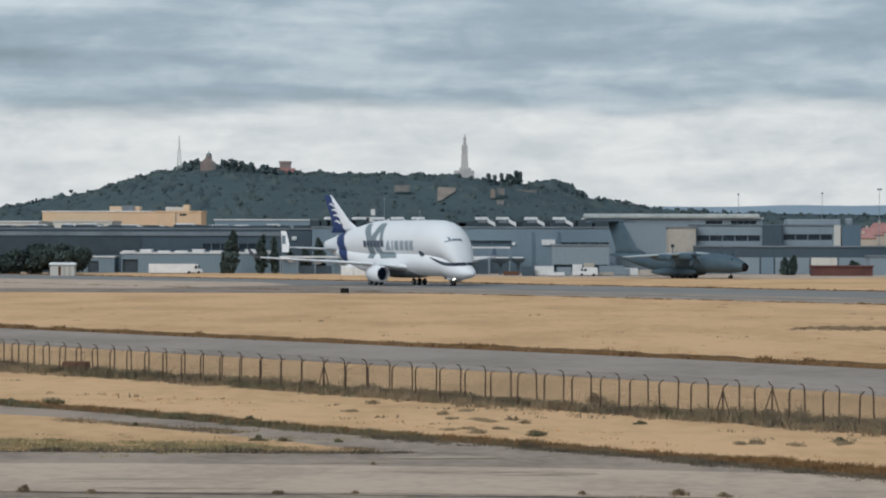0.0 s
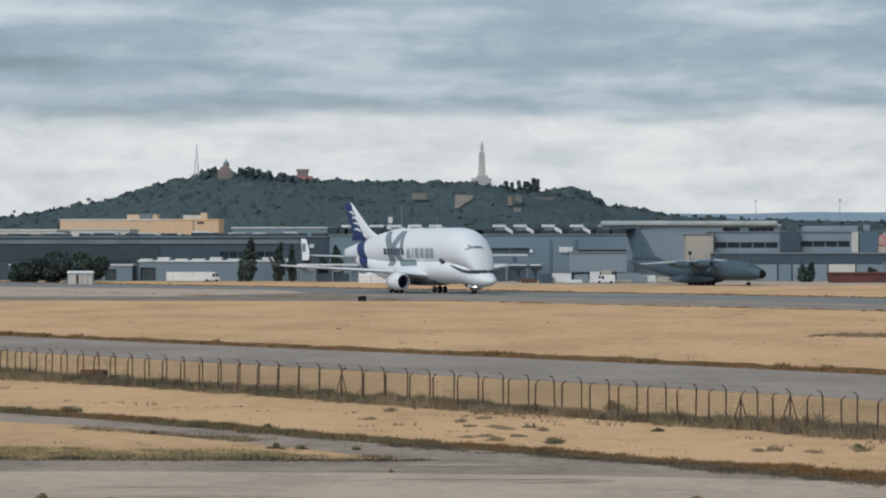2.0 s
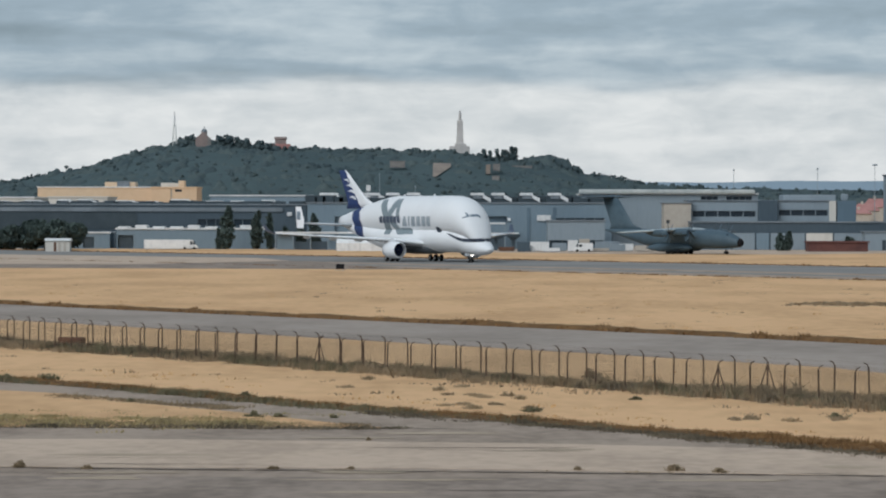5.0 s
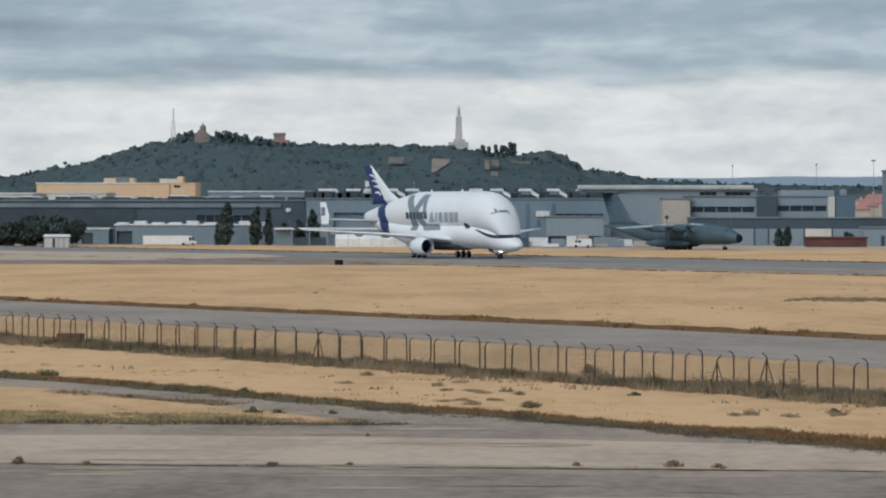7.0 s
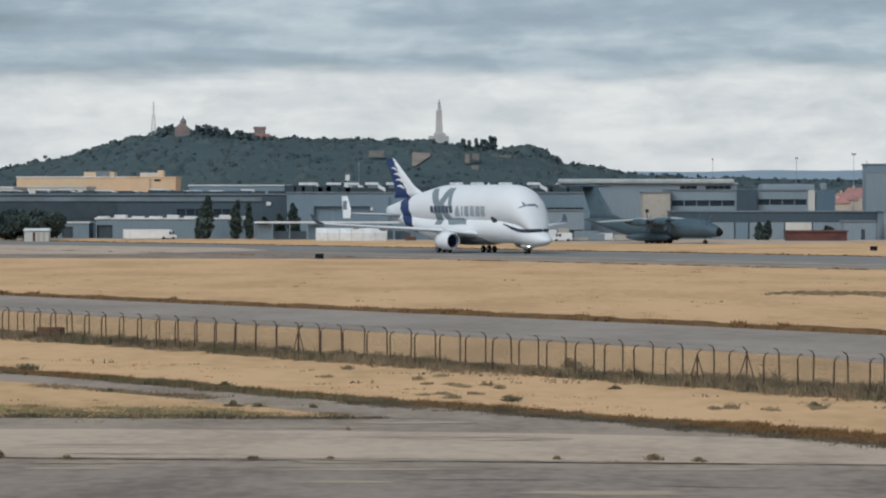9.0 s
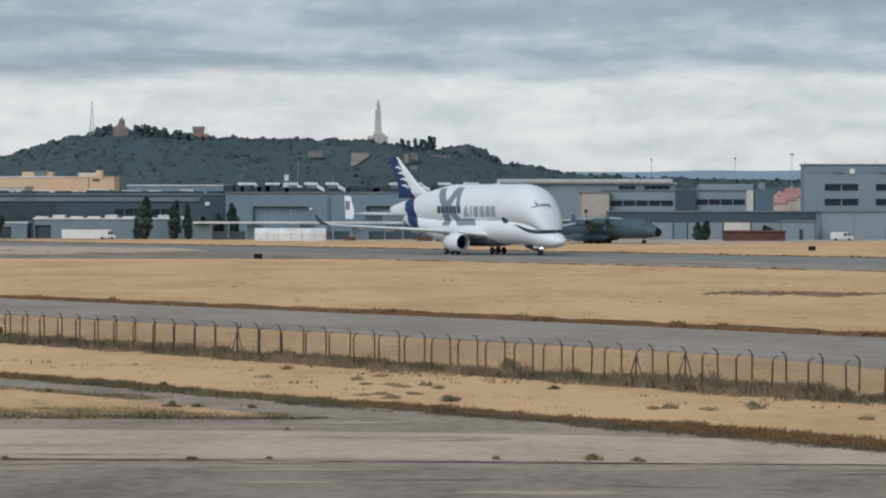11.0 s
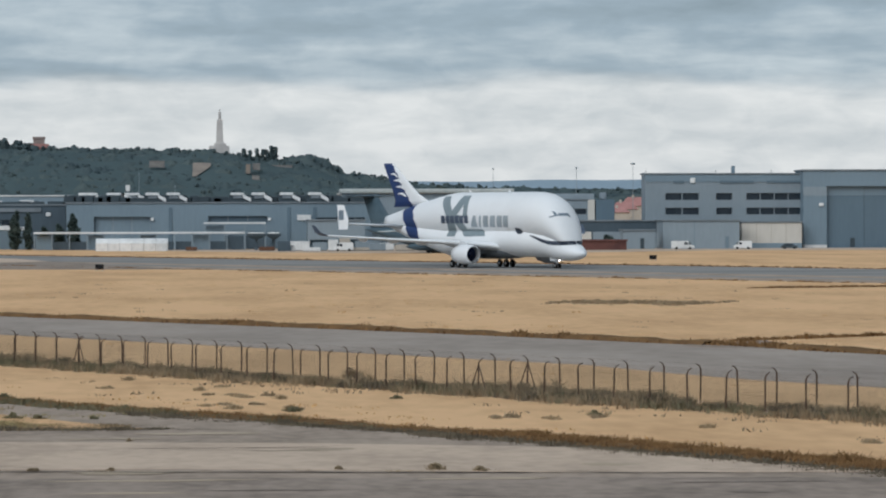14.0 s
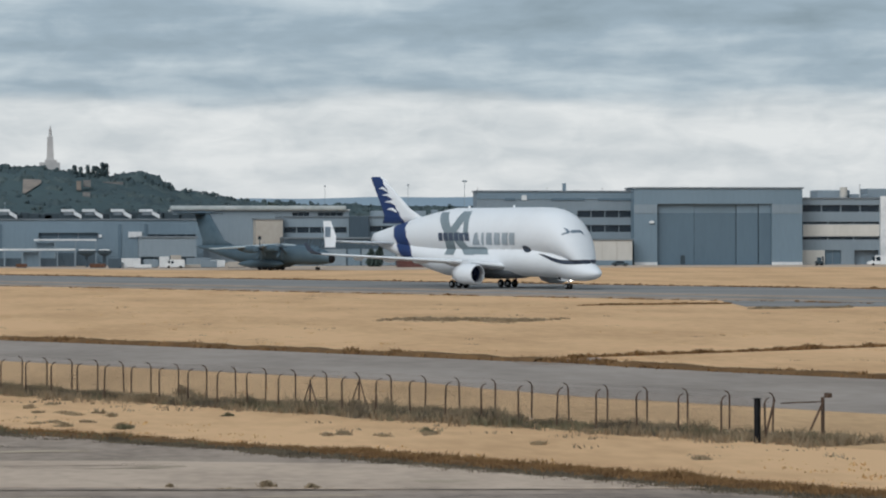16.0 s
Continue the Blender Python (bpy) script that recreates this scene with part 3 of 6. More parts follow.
part("wall_lamp", boxed(169.35 - c, 170.67 - c, -0.6, 0, 11.97, 12.77, 0.2), "roofwhite", t, "white wall lamp")
part("wicket_door", boxed(178.71 - c, 180.03 - c, 1.5, 1.62, 0.2, 2.81), "vehicle_dark", t)

D = 958
x0, x1 = 215.16, 296.82
zs = [(15.39, 17.33), (11.83, 12.47), (7.29, 8.1)]
t = hall("terminal_annex", "grey annex with window bands and cream infill", x0, x1, D, 18, 19.11, "metal_pale",
         [(215.83, 238.79, *zs[0], "window", "glass", 4, 0.6), (215.83, 238.79, *zs[1], "window", "glass", 3, 0.6), (215.83, 238.79, *zs[2], "window", "glass", 3, 0.6),
          (222.52, 227.38, 0.15, 4.21, "shutter", "door_blue", 2, 0.8), (231.24, 238.46, 0.15, 4.21, "shutter", "metal_pale", 2, 2.5)], category="building")
c = mid(t)
band(t, c, 216.0, 238.62, 8.26, 11.66, "cream", 0.2, "infill_panel", "cream infill panels")
band(t, c, 214.5, 222.36, 0.05, 4.21, "cream", 0.2, "infill_panel", "cream infill panels")
band(t, c, 238.79, 240.64, 0.05, 19.92, "roofwhite", 1.2, "end_pier")
for a, b, d in ((221.18, 230.9, 21.7), (235.94, 246.02, 22.19), (229.22, 236.78, 20.57)):
    part("roof_plant", boxed(a - c, b - c, 4, 14, 19.11, d, 0.3), "metal_pale", t)
part("roof_tank", tube(bmesh.new(), (228.72 - c, 3, 19.11), (228.72 - c, 3, 22.51), 1.1, seg=16), "cream", t)
part("roof_mast", boxed(233.42 - c, 233.75 - c, 3, 3.3, 19.11, 23.48), "roofwhite", t)

# tan building on the slope behind
t = hall("tan_building", "long tan plastered building behind the hangars", -189.8, -139.09, 1500, 40, 21.99, "tan", [], roof="roofwhite", category="building")
hall("tan_building_end", "bright tan plastered block with low tower", -138.16, -118.12, 1490, 30, 21.91, "tan",
     [(-127.64, -124.64, 20.16, 21.16, "window", "glass", 2, 0.5), (-129.65, -128.89, 2, 21.41, "recess", "beige", 1, 0.6)], roof="tan", category="building")
part("roof_plant", boxed(-160.28 - mid(t), -146.66 - mid(t), 4, 16, 21.99, 24.51, 0.3), "tan", t)
part("roof_plant", boxed(-154.73 - mid(t), -149.18 - mid(t), 3, 15, 22.25, 24.89, 0.3), "roofgrey", t)
part("roof_tower", boxed(-135.56 - mid(t), -124.97 - mid(t), 8, 16, 21.99, 24.26, 0.3), "cream", t)
part("roof_tower", boxed(-127.49 - mid(t), -124.72 - mid(t), 6, 14, 21.99, 25.27, 0.3), "tan", t)
part("loading_dock", boxed(-185.51 - mid(t), -158.77 - mid(t), -8, -1, 0, 17.21, 0.3), "cream", t, "cream loading dock")
def tiled_house(x0, x1, y, eaves, ridge, label):
    cx = (x0 + x1) / 2
    t = thing("red_roof_house", pose(cx, y, 0), label, "house", "houses behind the airfield")
    w = (x1 - x0) / 2
    part("wall", boxed(-w, w, 0, 12, 0, eaves, 0.05), "beige", t)
    bm = bmesh.new()
    loft(bm, [[(-w - 0.5, -0.6, eaves), (w + 0.5, -0.6, eaves), (w + 0.5, 12.6, eaves), (-w - 0.5, 12.6, eaves)], [(-w + 2, 5.8, ridge), (w - 2, 5.8, ridge), (w - 2, 6.2, ridge), (-w + 2, 6.2, ridge)]])
    part("roof", bm, "redroof", t, "faded pinkish red tile roof")
    part("chimney", boxed(-w * 0.4, -w * 0.4 + 1.0, 5, 6, ridge - 1.5, ridge + 0.9, 0.05), "beige", t)


tiled_house(163.0, 173.0, 1400, 11.9, 15.0, "low house with a faded red hipped roof")
tiled_house(171.0, 184.0, 1430, 13.4, 17.2, "wide house with a faded red hipped roof")
tiled_house(160.5, 168.0, 1385, 10.6, 12.6, "small house with a faded red hipped roof")

hall("white_roof_hall", "low hall with a white sheet roof", -182.24, -143.04, 1120, 40, 15.3, "cream", [], roof="roofwhite", category="hall")
hall("white_roof_hall", "low hall with a white sheet roof", -84.27, -50.39, 1120, 40, 15.98, "metal_wall", [], roof="roofwhite", category="hall")
hall("cream_hall", "low cream hall below the tan building", -138.14, -118.55, 1120, 30, 15.42, "cream", [], roof="cream", category="hall")

# roof-top plant: pale monitor lights and dark housings along the hangar ridges
rng = random.Random(11)


def roof_monitor(x, y, z, w, h, dark):
    t = thing("roof_monitor", pose(x, y, z), "dark rooftop plant housing" if dark else "pale rooftop ventilation hood", "roof vent", "vents along the hangar roofs")
    part("housing", boxed(-w / 2, w / 2, 0, 4, -0.2, h, 0.2), "vehicle_dark", t)
    if not dark:
        part("hood", boxed(-w * 0.42, w * 0.22, -0.5, 4.3, h * 0.95, h * 1.3, 0.15), "roofwhite", t, "pale sheet metal hood")
        part("cheek", boxed(-w * 0.30, w * 0.14, -0.3, 3.5, h * 0.5, h * 0.97, 0.1), "roofgrey", t)
        bm = bmesh.new()
        loft(bm, [[(w * 0.18, -0.6, h * 1.1), (w * 0.18, 3, h * 1.1), (w * 0.18, 3, h * 0.6), (w * 0.18, -0.6, h * 0.6)], [(w * 0.56, -0.6, h * 0.55), (w * 0.56, 3, h * 0.55), (w * 0.56, 3, 0.1), (w * 0.56, -0.6, 0.1)]])
        part("duct", bm, "roofwhite", t)


zr = 13.01 + 0.4
for a in (-20.06, -13.97, 4.68, 10.8, 19.08, 27.37):
    roof_monitor(a, 985, zr, 6.0, 2.2, False)
for a in (-38.76, -30.59, -26.5):
    roof_monitor(a, 992, zr, 8.5, 2.2, False)
for k in range(34):
    roof_monitor(-44.53 + k * 2.6 + rng.uniform(-0.6, 0.6), 988, zr - 0.1, rng.uniform(2.6, 4.4), rng.uniform(1.5, 2.3), True)
zd = 12.53 + 0.4
for k in range(30):
    roof_monitor(-190 + k * 5.0 + rng.uniform(-1, 1), 1005, zd, rng.uniform(3.0, 6.5), rng.uniform(0.5, 1.1), True)
for k in range(15):
    roof_monitor(-186 + k * 9.2 + rng.uniform(-2, 2), 1016, zd, rng.uniform(4, 9), rng.uniform(0.7, 1.3), False)
for a in (42.84, 52.09, 56.29, 65.55, 69.75):
    roof_monitor(a, 1042, 16.2 + 0.4, 5.0, 1.2, True)
# ---------------------------------------------------------------- the oversize transport aircraft
# its own space: x forwards from the nose wheel, y to its left, z up from the tarmac
def lower_lobe(x):
    """Centre height, half width and half height of the lower hull; the drooping chin lies ahead of x = -1.3."""
    k = min(1.0, max(0.0, (1.5 - x) / 9.0))
    k = k * k * (3 - 2 * k)
    if x > -31:
        s = min(1.0, max(0.0, (7.85 - x) / 9.14))
        r = 2.82 * (1 - (1 - s) ** 2.47) ** 0.56
        return 2.64 + 2.16 * s ** 1.35 + 0.25 * k, r + 1.2 * k, r * (0.65 + 0.35 * s) + 0.25 * k
    s = min(1.0, (-31 - x) / 22.6)
    r = 2.87 * (1 - s) ** 0.8 + 0.2
    return 5.05 + 3.05 * s ** 1.15, r + 0.95 * (1 - s), r


def upper_lobe(x):
    if x > -29:
        s = min(1.0, max(0.0, (5.55 - x) / 12.12))
        r = 4.4 * (1 - (1 - s) ** 2.43) ** 0.47
        return 9.2 - 5.77 * (1 - s) ** 3.68, r, r
    s = min(1.0, (-29 - x) / 24.2)
    r = 4.4 - 3.5 * s ** 1.25
    return 9.2 - 0.9 * s, r * (1 - 0.25 * s), r


def half_width(x, z):
    w = 0.0
    for zc, ry, rz in (lower_lobe(x), upper_lobe(x)):
        if rz > 0.05 and abs(z - zc) < rz:
            w = max(w, ry * (1 - ((z - zc) / rz) ** 2) ** 0.5)
    return w


def lobe_skin(bm, lobe, stations, seg=40):
    rings = []
    for x in stations:
        zc, ry, rz = lobe(x)
        ry, rz = max(ry, 0.02), max(rz, 0.02)
        rings.append([(x, ry * math.cos(2 * math.pi * i / seg), zc + rz * math.sin(2 * math.pi * i / seg)) for i in range(seg)])
    return loft(bm, rings)


def livery(name, base, accent, stops):
    """White paint with a slanted painted zone; stops: (slant, start, end, wave)."""
    m = mat(name, base, tuple(v * 0.94 for v in base), 0.12, 0.5, spec=0.3, blotch=0.2)
    nt = m.node_tree
    n, link = nt.nodes.new, nt.links.new
    b = nt.nodes["Principled BSDF"]
    old = b.inputs["Base Color"].links[0].from_socket
    tc, sep = n("ShaderNodeTexCoord"), n("ShaderNodeSeparateXYZ")
    link(tc.outputs["Object"], sep.inputs[0])
    slant, start, end, wave, freq = stops
    s = n("ShaderNodeMath")
    s.operation = "MULTIPLY_ADD"
    link(sep.outputs["Z"], s.inputs[0])
    s.inputs[1].default_value = slant
    link(sep.outputs["X"], s.inputs[2])
    wv = n("ShaderNodeTexWave")
    wv.wave_type, wv.bands_direction, wv.wave_profile = "BANDS", "Z", "TRI"
    wv.inputs["Scale"].default_value, wv.inputs["Distortion"].default_value = freq, 0.6
    link(tc.outputs["Object"], wv.inputs["Vector"])
    s2 = n("ShaderNodeMath")
    s2.operation = "MULTIPLY_ADD"
    link(wv.outputs["Fac"], s2.inputs[0])
    s2.inputs[1].default_value = wave
    link(s.outputs[0], s2.inputs[2])
    lo, hi, both = n("ShaderNodeMath"), n("ShaderNodeMath"), n("ShaderNodeMath")
    lo.operation, hi.operation, both.operation = "GREATER_THAN", "LESS_THAN", "MULTIPLY"
    link(s2.outputs[0], lo.inputs[0])
    link(s2.outputs[0], hi.inputs[0])
    lo.inputs[1].default_value, hi.inputs[1].default_value = start, end
    link(lo.outputs[0], both.inputs[0])
    link(hi.outputs[0], both.inputs[1])
    mix = n("ShaderNodeMix")
    mix.data_type = "RGBA"
    link(both.outputs[0], mix.inputs[0])
    link(old, mix.inputs[6])
    mix.inputs[7].default_value = (*accent, 1)
    link(mix.outputs[2], b.inputs["Base Color"])
    return m


NAVY = (0.013, 0.036, 0.125)
M["hull"] = livery("hull_white_blue_tail", (0.745, 0.76, 0.775), NAVY, (0.56, -39.6, -35.1, 0.3, 0.2))
M["fin"] = livery("fin_blue_waves", (0.745, 0.76, 0.775), NAVY, (0.85, -80.0, -34.4, 0.4, 0.22))


def foil(chord, thick, k=9):
    """Outline of an aerofoil, from the leading edge (0) back to -chord."""
    up = []
    for i in range(k + 1):
        s = 0.5 - 0.5 * math.cos(math.pi * i / k)
        t = 5 * thick * (0.2969 * s ** 0.5 - 0.126 * s - 0.3516 * s * s + 0.2843 * s ** 3 - 0.1015 * s ** 4)
        up.append((-s * chord, t * chord))
    return up + [(x, -t) for x, t in reversed(up[1:-1])]


def wing_skin(bm, sections, upright=False):
    rings = []
    for x, y, z, chord, thick in sections:
        o = foil(chord, thick)
        rings.append([(x + a, y + b, z) if upright else (x + a, y, z + b) for a, b in o])
    return loft(bm, rings)


def side_patch(bm, quads, lift=0.04, side=-1, step=10):
    """Paint shapes: quads in side view (x, z), laid on the hull's flank."""
    for q in quads:
        (ax, az), (bx, bz), (cx, cz), (dx, dz) = q
        g = []
        for i in range(step + 1):
            s, row = i / step, []
            for j in range(step + 1):
                t = j / step
                x = (ax * (1 - s) + bx * s) * (1 - t) + (dx * (1 - s) + cx * s) * t
                z = (az * (1 - s) + bz * s) * (1 - t) + (dz * (1 - s) + cz * s) * t
                row.append(bm.verts.new((x, side * (half_width(x, z) + lift), z)))
            g.append(row)
        for i in range(step):
            for j in range(step):
                bm.faces.new((g[i][j], g[i + 1][j], g[i + 1][j + 1], g[i][j + 1]))
    return bm


def nacelle(parent, x, y, z, side):
    prof_out = [(0.0, 1.45), (-0.12, 1.58), (-0.6, 1.7), (-1.8, 1.76), (-3.4, 1.68), (-5.0, 1.38), (-5.0, 1.3)]
    bm = bmesh.new()
    seg = 32
    loft(bm, [[(x + a, y + r * math.cos(2 * math.pi * i / seg), z + r * math.sin(2 * math.pi * i / seg)) for i in range(seg)] for a, r in prof_out], close_ends=False)
    cowl = smooth(part("engine", bm, "white", parent, "white turbofan nacelle"))
    bm = bmesh.new()
    loft(bm, [[(x + a, y + r * math.cos(2 * math.pi * i / seg), z + r * math.sin(2 * math.pi * i / seg)) for i in range(seg)] for a, r in ((0.0, 1.45), (0.03, 1.4), (-0.1, 1.32), (-1.2, 1.29))], close_ends=False)
    smooth(part("intake_lip", bm, "steel", cowl, "bare metal intake lip"))
    bm = bmesh.new()
    tube(bm, (x - 1.2, y, z), (x - 1.4, y, z), 1.3, seg=32)
    for i in range(22):
        a = 2 * math.pi * i / 22
        c, s = math.cos(a), math.sin(a)
        c2, s2 = math.cos(a + 0.2), math.sin(a + 0.2)
        vs = [bm.verts.new(p) for p in ((x - 1.0, y + 0.4 * c, z + 0.4 * s), (x - 1.15, y + 0.4 * c2, z + 0.4 * s2), (x - 1.17, y + 1.27 * c2, z + 1.27 * s2), (x - 0.95, y + 1.27 * c, z + 1.27 * s))]
        bm.faces.new(vs)
    part("fan", bm, "fan", cowl, "dark metal fan")
    bm = bmesh.new()
    tube(bm, (x - 1.15, y, z), (x - 0.6, y, z), 0.42, 0.03, seg=20)
    part("spinner", bm, "fan", cowl)
    bm = bmesh.new()
    tube(bm, (x - 6.3, y, z + 0.05), (x - 4.4, y, z), 0.62, 1.05, seg=28)
    smooth(part("exhaust", bm, "steel", cowl, "grey metal exhaust cone"))
    bm = bmesh.new()
    wing_skin(bm, [(x - 1.2, y, z + 1.55, 7.2, 0.07), (x - 2.6, y, z + 2.35, 7.6, 0.06)], upright=True)
    part("pylon", bm, "lightgrey", parent)


def wheel_set(parent, x, y, r, axle_half, wheels, name="wheel"):
    for dx, dy in wheels:
        bm = bmesh.new()
        tube(bm, (x + dx, y + dy - 0.22, r), (x + dx, y + dy + 0.22, r), r, seg=24)
        bmesh.ops.bevel(bm, geom=[e for e in bm.edges if len(e.link_faces) == 2 and any(len(f.verts) > 6 for f in e.link_faces)], offset=0.1, segments=2, affect="EDGES")
        tyre = part(name, bm, "tyre", parent, "black rubber wheel")
        bm = bmesh.new()
        tube(bm, (x + dx, y + dy - 0.24, r), (x + dx, y + dy + 0.24, r), r * 0.42, seg=16)
        part("hub", bm, "steel", tyre, "pale metal wheel hub")


def whale_plane():
    p = thing("cargo_aircraft", pose(0, 0, 0), "white oversize cargo jet with blue tail rolling on runway", "aircraft")
    bm = bmesh.new()
    lobe_skin(bm, lower_lobe, [7.849, 7.82, 7.72, 7.55, 7.25, 6.8, 6.3, 5.4, 4.4, 3.2, 2.0, 0.6, -1, -2.5, -4, -6, -8, -10, -13, -16, -22, -27, -31, -35, -39, -43, -46, -48.5, -50.5, -52.5, -53.6])
    hull = smooth(part("fuselage", bm, "hull", p, "white bulbous fuselage"))
    bm = bmesh.new()
    lobe_skin(bm, upper_lobe, [5.549, 5.53, 5.47, 5.36, 5.15, 4.8, 4.4, 3.9, 3.2, 2.4, 1.4, 0.4, -0.8, -2.2, -4.0, -6.5, -12, -18, -24, -29, -32, -35, -38, -41, -44, -46.5, -49, -51, -52.6])
    smooth(part("cargo_hull", bm, "hull", p, "swollen white upper cargo hull"))
    # wing-root fairing and belly
    bm = bmesh.new()
    rings = []
    for x, k in ((-7.5, 0.1), (-9, 0.55), (-12, 0.9), (-16, 1.0), (-22, 1.0), (-27, 0.85), (-30.5, 0.45), (-33, 0.1)):
        rings.append([(x, 3.35 * k * math.cos(a), 3.1 + 1.55 * k * math.sin(a)) for a in [2 * math.pi * i / 28 for i in range(28)]])
    loft(bm, rings)
    smooth(part("belly_fairing", bm, "belly", p, "grey wing root fairing"))
    for side in (1, -1):
        bm = bmesh.new()
        wing_skin(bm, [(-10.6, side * 1.5, 3.7, 12.0, 0.13), (-11.6, side * 2.8, 3.75, 11.2, 0.125), (-15.9, side * 9.4, 4.55, 7.7, 0.11), (-22.9, side * 20, 5.2, 4.9, 0.10), (-29.2, side * 29, 5.85, 2.7, 0.10)])
        wing = smooth(part("wing", bm, "white", p, "swept white wing"))
        bm = bmesh.new()
        wing_skin(bm, [(-29.2, side * 29.0, 5.85, 2.7, 0.09), (-30.2, side * 29.8, 6.35, 2.0, 0.08), (-31.6, side * 30.3, 7.65, 1.0, 0.08)])
        part("winglet", bm, "letter_dark", wing, "dark blue upturned winglet")
        for y, ln in ((6.5, 4.5), (12.5, 4.2), (17.5, 3.6), (22.5, 3.0)):
            le = np.interp(y, [2.8, 9.4, 20, 29], [-11.6, -15.9, -22.4, -28.2])
            ch = np.interp(y, [2.8, 9.4, 20, 29], [11.2, 7.7, 4.7, 2.6])
            z = np.interp(y, [2.8, 9.4, 20, 29], [3.75, 4.55, 5.2, 5.85])
            bm = bmesh.new()
            rings = [[(le - ch * 0.55 - ln * s, side * y + r * math.cos(a), z - 0.35 + 1.4 * r * math.sin(a)) for a in [2 * math.pi * i / 12 for i in range(12)]] for s, r in ((0, 0.04), (0.2, 0.22), (0.55, 0.26), (0.85, 0.16), (1.0, 0.03))]
            loft(bm, rings)
            smooth(part("flap_fairing", bm, "white", wing))
        nacelle(p, -12.2, side * 9.37, 2.45, side)
        bm = bmesh.new()
        wing_skin(bm, [(-44.4, side * 1.0, 7.4, 6.6, 0.10), (-49.6, side * 11.2, 7.9, 2.9, 0.09)])
        tail = smooth(part("tailplane", bm, "lightgrey", p, "pale grey tailplane"))
        bm = bmesh.new()
        wing_skin(bm, [(-49.4, side * 11.25, 6.8, 3.0, 0.07), (-49.1, side * 11.25, 8.6, 3.5, 0.07), (-50.6, side * 11.25, 11.4, 2.3, 0.07)], upright=True)
        ep = part("end_fin", bm, "white", tail, "white upright end fin")
        bm = bmesh.new()
        box(bm, -52.2, -50.6, side * 11.25 - 0.16, side * 11.25 + 0.16, 8.6, 10.4, 0.06)
        part("end_fin_emblem", bm, "letter_mid", tail, "blue grey emblem bar")
    bm = bmesh.new()
    wing_skin(bm, [(-34.0, 0, 11.0, 16.5, 0.02), (-39.4, 0, 12.2, 10.6, 0.05), (-42.6, 0, 13.6, 8.0, 0.07), (-50.2, 0, 19.0, 3.6, 0.08), (-50.9, 0, 19.25, 2.8, 0.06)], upright=True)
    smooth(part("tail_fin", bm, "fin", p, "tall navy blue tail fin with white waves"))
    # paint on the flank
    def joined(bm):
        bmesh.ops.remove_doubles(bm, verts=bm.verts, dist=0.002)
        return bm

    def stroke(line, width):
        return [[(xa - width / 2, za), (xa + width / 2, za), (xb + width / 2, zb), (xb - width / 2, zb)] for (xa, za), (xb, zb) in zip(line, line[1:])]
    for line, width in (([(-29.6, 12.9), (-28.4, 11.8), (-27.2, 10.6), (-26.2, 9.4), (-26.0, 8.3), (-26.3, 7.2), (-26.7, 5.6)], 2.5),
                        ([(-23.4, 13.0), (-23.8, 11.3), (-24.6, 10.2), (-25.4, 9.3)], 2.3),
                        ([(-24.6, 9.5), (-23.7, 8.2), (-22.8, 6.9), (-21.2, 5.6)], 2.5),
                        ([(-22.7, 12.7), (-22.0, 11.4), (-21.7, 10.4), (-21.6, 9.0)], 1.3)):
        part("livery_stroke", joined(side_patch(bmesh.new(), stroke(line, width), lift=0.04 + 0.006 * width)), "letter", hull, "broad curved grey livery stroke")
    part("livery_foot", side_patch(bmesh.new(), [[(-22.4, 6.95), (-17.1, 6.95), (-16.0, 5.7), (-21.0, 5.7)]], lift=0.062), "letter", hull, "grey livery foot stroke")
    for k in range(6):
        x = -29.0 + k * 1.43
        part("title_shape", side_patch(bmesh.new(), [[(x, 9.35), (x + 1.15, 9.35), (x + 1.12, 7.98), (x - 0.05, 7.98)]], lift=0.09, step=4), "letter_dark", hull, "small dark title bar")
    for x, w, top in ((-20.2, 2.1, 0.7), (-17.7, 0.6, 0.6), (-16.5, 1.6, 1.4), (-14.4, 1.6, 1.4), (-12.3, 1.5, 1.5), (-10.4, 1.4, 1.4)):
        c = x + w / 2
        part("title_shape", side_patch(bmesh.new(), [[(c - top / 2 + 0.45, 9.35), (c + top / 2 + 0.45, 9.35), (c + w / 2, 7.3), (c - w / 2, 7.3)]], lift=0.08, step=4), "title", hull, "plain grey title bar")
    for q in ([(1.7, 10.2), (2.2, 10.0), (2.9, 9.3), (2.5, 9.4)], [(2.6, 9.75), (3.1, 9.8), (3.5, 9.35), (2.9, 9.3)], [(3.2, 9.5), (3.5, 9.6), (3.9, 9.1), (3.5, 9.1)], [(1.8, 9.1), (2.5, 9.5), (2.8, 9.3), (2.0, 8.95)]):
        part("nose_emblem", side_patch(bmesh.new(), [q], lift=0.06, step=5), "letter_mid", hull, "small dark emblem shape")
    for x, z, ln in ((-50.6, 17.3, 2.0), (-49.6, 16.1, 2.6), (-48.9, 14.9, 2.9), (-48.3, 13.6, 2.6)):
        bm = bmesh.new()
        for side in (-1, 1):
            pts = [(x, z), (x + ln * 0.5, z + 0.15), (x + ln, z - 0.5), (x + ln * 0.9, z - 0.75), (x + ln * 0.4, z - 0.25), (x - 0.3, z - 0.2)]
            bm.faces.new([bm.verts.new((a, side * 0.46, b)) for a, b in pts])
        part("fin_wave", bm, "white", p, "white painted wave")
    # painted eye and mouth line
    bm = bmesh.new()
    pts = [(-6.35 + 1.0 * math.cos(a), 6.65 + 0.55 * math.sin(a) - 0.15 * math.cos(a)) for a in [2 * math.pi * i / 16 for i in range(16)]]
    c = bm.verts.new((-6.35, -(half_width(-6.35, 6.65) + 0.06), 6.65))
